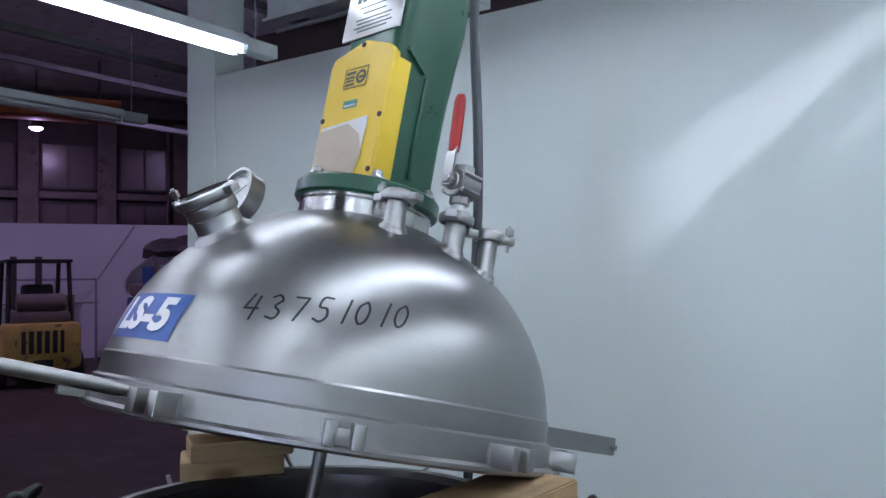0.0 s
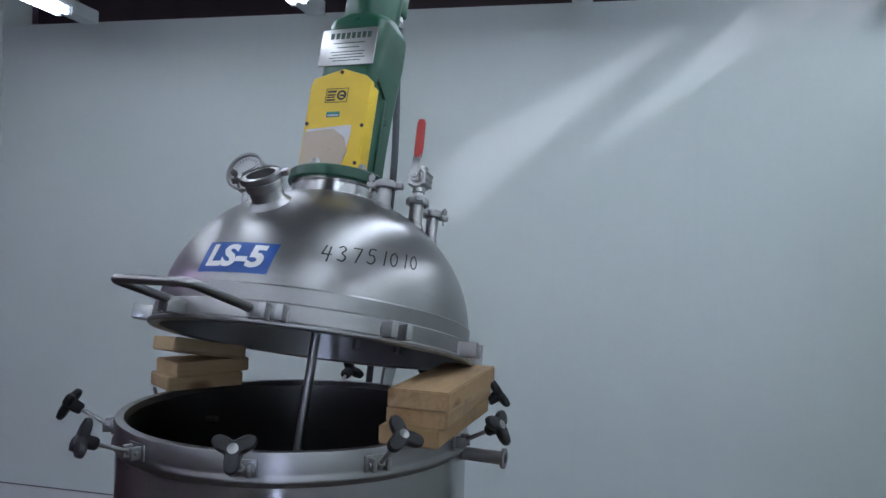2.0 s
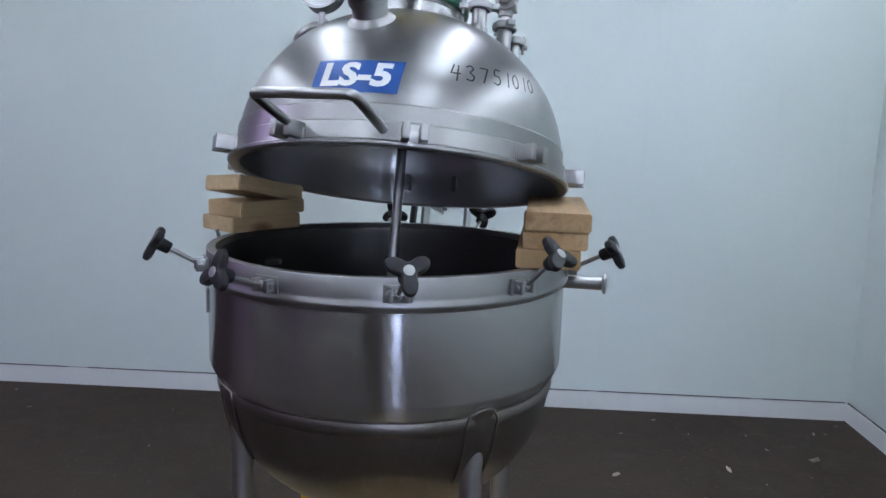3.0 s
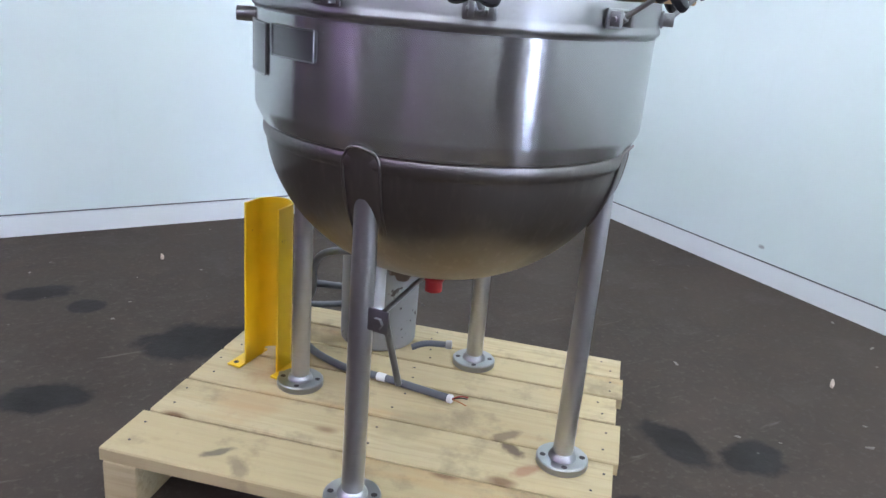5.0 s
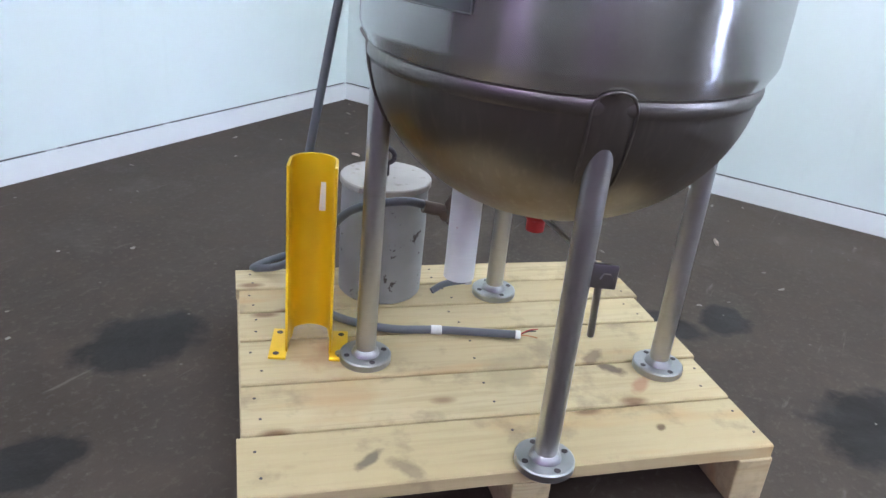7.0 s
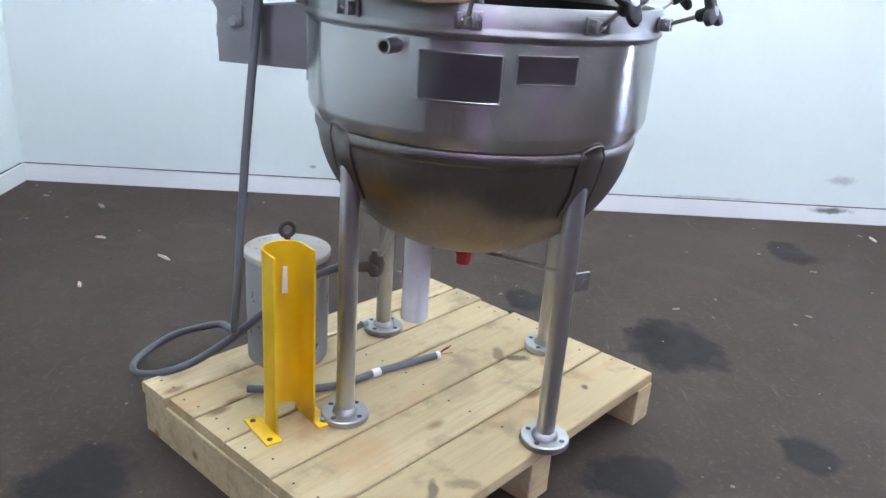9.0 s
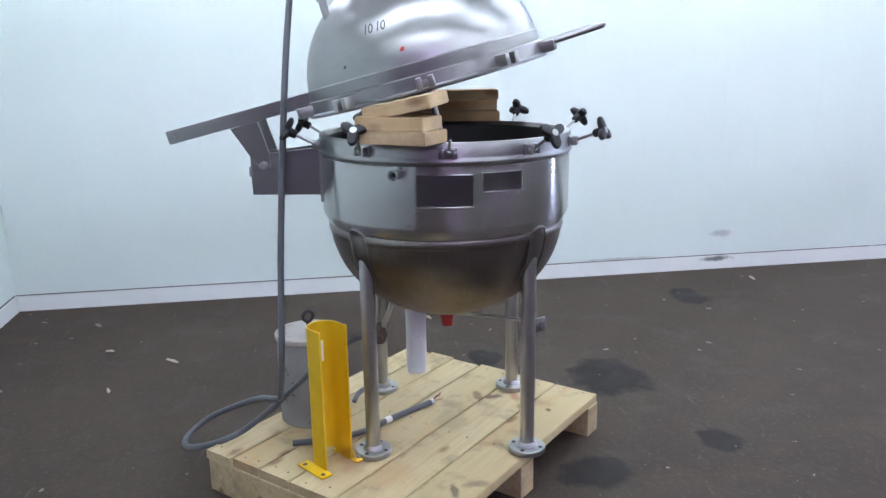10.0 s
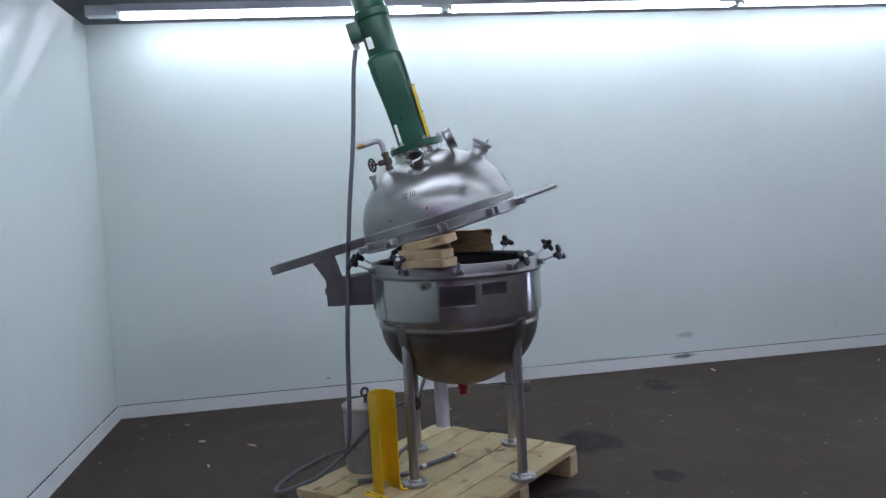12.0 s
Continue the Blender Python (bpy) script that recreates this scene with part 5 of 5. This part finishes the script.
# forklift, seen from behind
fk = root("forklift", FW @ pose(-0.70, 13.9, 0, 0, 0, 10), "worn yellow forklift truck with a dark overhead guard", "forklift")
FORK_Y = make_paint("faded_yellow_paint", (0.42, 0.28, 0.07), 0.55, (0.12, 0.08, 0.04), 0.60, 5)
part("counterweight", box(-0.56, -0.35, 0.28, 0.56, 0.25, 1.02, 0.10), FORK_Y, fk)
part("chassis", box(-0.50, 0.1, 0.25, 0.50, 1.7, 0.85, 0.05), FORK_Y, fk)
part("hood", box(-0.42, -0.2, 0.98, 0.42, 0.75, 1.20, 0.07), PILASTER, fk)
gr = part("grille", box(-0.30, -0.365, 0.55, 0.30, -0.345, 0.90, 0.01), BLACK, fk)
for k in range(5):
    part("grille_bar", box(-0.24 + 0.11 * k, -0.385, 0.55, -0.20 + 0.11 * k, -0.366, 0.90), FORK_Y, gr)
# flat black plate paints the shade of the recess, no hollow is cut
part("tow_recess", box(-0.14, -0.36, 0.33, 0.14, -0.345, 0.45, 0.01), BLACK, fk)
part("gas_bottle", rod((-0.34, -0.06, 1.33), (0.34, -0.06, 1.33), 0.14, 20), PILASTER, fk)
for sx in (-0.45, 0.45):
    part("guard_post", rod((sx, 0.0, 1.0), (sx * 0.96, 0.12, 1.98), 0.035, 10), BLACK, fk)
    part("guard_post", rod((sx, 1.45, 0.8), (sx * 0.96, 1.15, 1.98), 0.035, 10), BLACK, fk)
    for y in (0.2, 1.45):
        wh = part("wheel", rod((sx * 1.22 - 0.09, y, 0.26), (sx * 1.22 + 0.09, y, 0.26), 0.26, 24), BLACK, fk)
        part("rim", rod((sx * 1.22 - 0.095, y, 0.26), (sx * 1.22 + 0.095, y, 0.26), 0.13, 16), FORK_Y, wh)
bm = box(-0.48, 0.02, 1.97, 0.48, 1.25, 2.02, 0.01)
part("guard_roof", bm, BLACK, fk)
part("seat", box(-0.24, 0.25, 1.18, 0.24, 0.42, 1.62, 0.06), BLACK, fk)
for sx in (-0.2, 0.2):
    part("mast", box(sx - 0.05, 1.75, 0.1, sx + 0.05, 1.85, 2.1), DARK_STEEL, fk)
part("cross_bar", box(-0.3, 1.74, 1.2, 0.3, 1.86, 1.3), DARK_STEEL, fk)

# grey electrical cabinets
for i in range(2):
    cbn = root("electrical_cabinet", FW @ pose(2.02 + 0.92 * i * math.cos(radians(36)), 16.25 + 0.92 * i * math.sin(radians(36)), 0, 0, 0, 36), "grey steel electrical cabinet with louvres and two doors", "cabinet", "grey cabinets")
    part("body", box(-0.45, 0, 0, 0.45, 0.6, 1.95, 0.012), GREY_STEEL, cbn)
    for s in (-1, 1):
        d = part("door", box(min(s * 0.01, s * 0.43), -0.02, 0.1, max(s * 0.01, s * 0.43), -0.001, 1.9, 0.006), GREY_STEEL, cbn)
        part("louvre", box(min(s * 0.07, s * 0.37), -0.03, 1.68, max(s * 0.07, s * 0.37), -0.021, 1.80), DARK_STEEL, d)
        part("vent", box(min(s * 0.07, s * 0.37), -0.03, 0.2, max(s * 0.07, s * 0.37), -0.021, 0.55), BLACK, d)
        part("handle", box(s * 0.05 - 0.02, -0.05, 1.05, s * 0.05 + 0.02, -0.021, 1.2, 0.005), BLACK, d)

# machines, railing, crates and scrap along the partition
rng = random.Random(7)
BLUE_MACHINE = make_paint("blue_machine_paint", (0.02, 0.07, 0.22), 0.5, (0.1, 0.1, 0.12), 0.6, 4)
mc2 = root("blue_machine", FW @ pose(0.86, 16.7, 0), "blue machine with a grey head and dark pipes", "machine")
part("base", box(-0.24, -0.3, 0, 0.26, 0.3, 0.32, 0.03), DARK_STEEL, mc2)
part("leg_frame", box(-0.20, -0.22, 0.32, -0.13, 0.2, 0.75, 0.01), BLUE_MACHINE, mc2)
part("leg_frame", box(0.14, -0.22, 0.32, 0.21, 0.2, 0.75, 0.01), BLUE_MACHINE, mc2)
part("column", box(-0.15, -0.16, 0.75, 0.13, 0.2, 1.32, 0.05), BLUE_MACHINE, mc2)
part("head", box(-0.10, -0.26, 1.32, 0.40, 0.2, 1.58, 0.06), PILASTER, mc2)
part("motor", rod((0.22, -0.1, 1.58), (0.22, -0.1, 1.92), 0.11, 16), BLUE_MACHINE, mc2)
part("pipe", sweep(round_corners([(0.3, 0, 1.5), (0.5, 0, 1.5), (0.5, 0, 0.2)], 0.1), 0.035, 8), DARK_STEEL, mc2)
press = root("stacked_machine", FW @ pose(1.95, 17.5, 0), "tall dark machine under a heap of tarpaulin", "machine")
part("frame", box(-0.75, -0.4, 0, 0.75, 0.5, 1.2, 0.04), DARK_STEEL, press)
part("cabinet", box(-0.2, -0.5, 1.2, 0.75, 0.4, 2.0, 0.03), GREY_STEEL, press)
part("frame_post", box(-0.74, -0.4, 1.2, -0.66, -0.3, 2.15), PILASTER, press)
bm = bmesh.new()
bmesh.ops.create_icosphere(bm, subdivisions=4, radius=1)
for v in bm.verts:
    v.co = Vector((v.co.x * 0.95, v.co.y * 0.5, max(-0.2, v.co.z) * 0.34)) + Vector(noise.noise_vector(v.co * 2.4)) * 0.12
part("tarpaulin", bm, DARK_STEEL, press, "dark crumpled tarpaulin", Matrix.Translation((0.05, 0, 2.22)))
rail = root("railing", FW @ pose(-1.2, 17.6, 0), "grey pipe railing in front of the partition", "railing")
for k in range(4):
    part("post", rod((-0.9 + 0.75 * k, 0, 0), (-0.9 + 0.75 * k, 0, 1.7), 0.025, 8), GREY_STEEL, rail)
for z in (1.2, 1.68):
    part("bar", rod((-0.95, 0, z), (1.4, 0, z), 0.022, 8), GREY_STEEL, rail)
part("brace", rod((1.4, 0, 1.7), (2.1, 0.3, 2.8), 0.02, 8), GREY_STEEL, rail)
CARD = make_paint("brown_carton", (0.20, 0.13, 0.08), 0.8, (0.12, 0.08, 0.05), 0.6, 5)
for x, y, z, sx, sy, sz, mat, lab in ((-1.55, 16.8, 0, 0.55, 0.5, 1.15, GREY_STEEL, "grey steel box on the hall floor"), (-0.95, 16.6, 0, 0.45, 0.5, 0.85, DARK_STEEL, "dark machine crate on the hall floor"),
                                      (-0.45, 16.9, 0, 0.4, 0.5, 1.0, CARD, "brown wooden crate on the hall floor"), (-0.45, 16.9, 1.0, 0.36, 0.4, 0.35, CARD, "brown carton on a crate"),
                                      (-0.62, 16.1, 0, 0.3, 0.3, 0.5, DARK_STEEL, "dark drum-like box on the floor"), (0.75, 15.6, 0, 0.35, 0.3, 0.5, BLUE_MACHINE, "small blue tool box on the floor")):
    c = root("crate", FW @ pose(x, y, z, 0, 0, rng.uniform(-9, 9)), lab, "crate", "crates in the hall")
    part("body", box(-sx / 2, -sy / 2, 0, sx / 2, sy / 2, sz, 0.015), mat, c)
    part("batten", box(-sx / 2 - 0.008, -sy / 2 - 0.012, sz * 0.45, sx / 2 + 0.008, -sy / 2 - 0.001, sz * 0.55, 0.003), mat, c)
    part("top_rim", box(-sx / 2 - 0.012, -sy / 2 - 0.012, sz, sx / 2 + 0.012, sy / 2 + 0.012, sz + 0.025, 0.005), mat, c)
sh = root("storage_shelf", FW @ pose(3.1, 14.6, 0), "steel shelf with cartons and bins", "shelf")
for x in (-0.9, 0.9):
    for y in (-0.3, 0.3):
        part("post", box(x - 0.03, y - 0.03, 0, x + 0.03, y + 0.03, 2.3), DARK_STEEL, sh)
for z in (0.25, 1.0, 1.65, 2.2):
    part("shelf_board", box(-0.92, -0.32, z, 0.92, 0.32, z + 0.05), LILAC if z < 1.7 else DARK_STEEL, sh)
for z in (0.30, 1.05, 1.70):
    x = -0.85
    while x < 0.6:
        w, h = rng.uniform(0.22, 0.4), rng.uniform(0.2, 0.42)
        c = root("carton", FW @ pose(3.1 + x + w / 2, 14.6, z), "carton standing on the shelf", "carton", "cartons on the shelf")
        mt = rng.choice((CARD, CARD, BLUE_MACHINE, DARK_STEEL, LILAC))
        part("body", box(-w / 2, -0.24, 0, w / 2, 0.24, h, 0.008), mt, c)
        part("tape", box(-0.025, -0.244, 0, 0.025, -0.2405, h), PILASTER, c)
        x += w + rng.uniform(0.03, 0.15)
# pallet jack wheelbase in the foreground of the hall
jk = root("pallet_truck", FW @ pose(-1.25, 8.6, 0, 0, 0, 25), "dark pallet truck standing on the floor", "pallet truck")
for s in (-0.17, 0.17):
    part("fork", box(s - 0.07, -0.2, 0.06, s + 0.07, 0.95, 0.12, 0.015), BLACK, jk)
part("pump", box(-0.14, -0.42, 0.08, 0.14, -0.18, 0.50, 0.04), BLACK, jk)
part("tiller", rod((0, -0.42, 0.25), (0.12, -0.75, 0.62), 0.022, 10), BLACK, jk)
for s in (-0.08, 0.08):
    part("wheel", rod((s - 0.03, -0.34, 0.085), (s + 0.03, -0.34, 0.085), 0.085, 16), BLACK, jk)
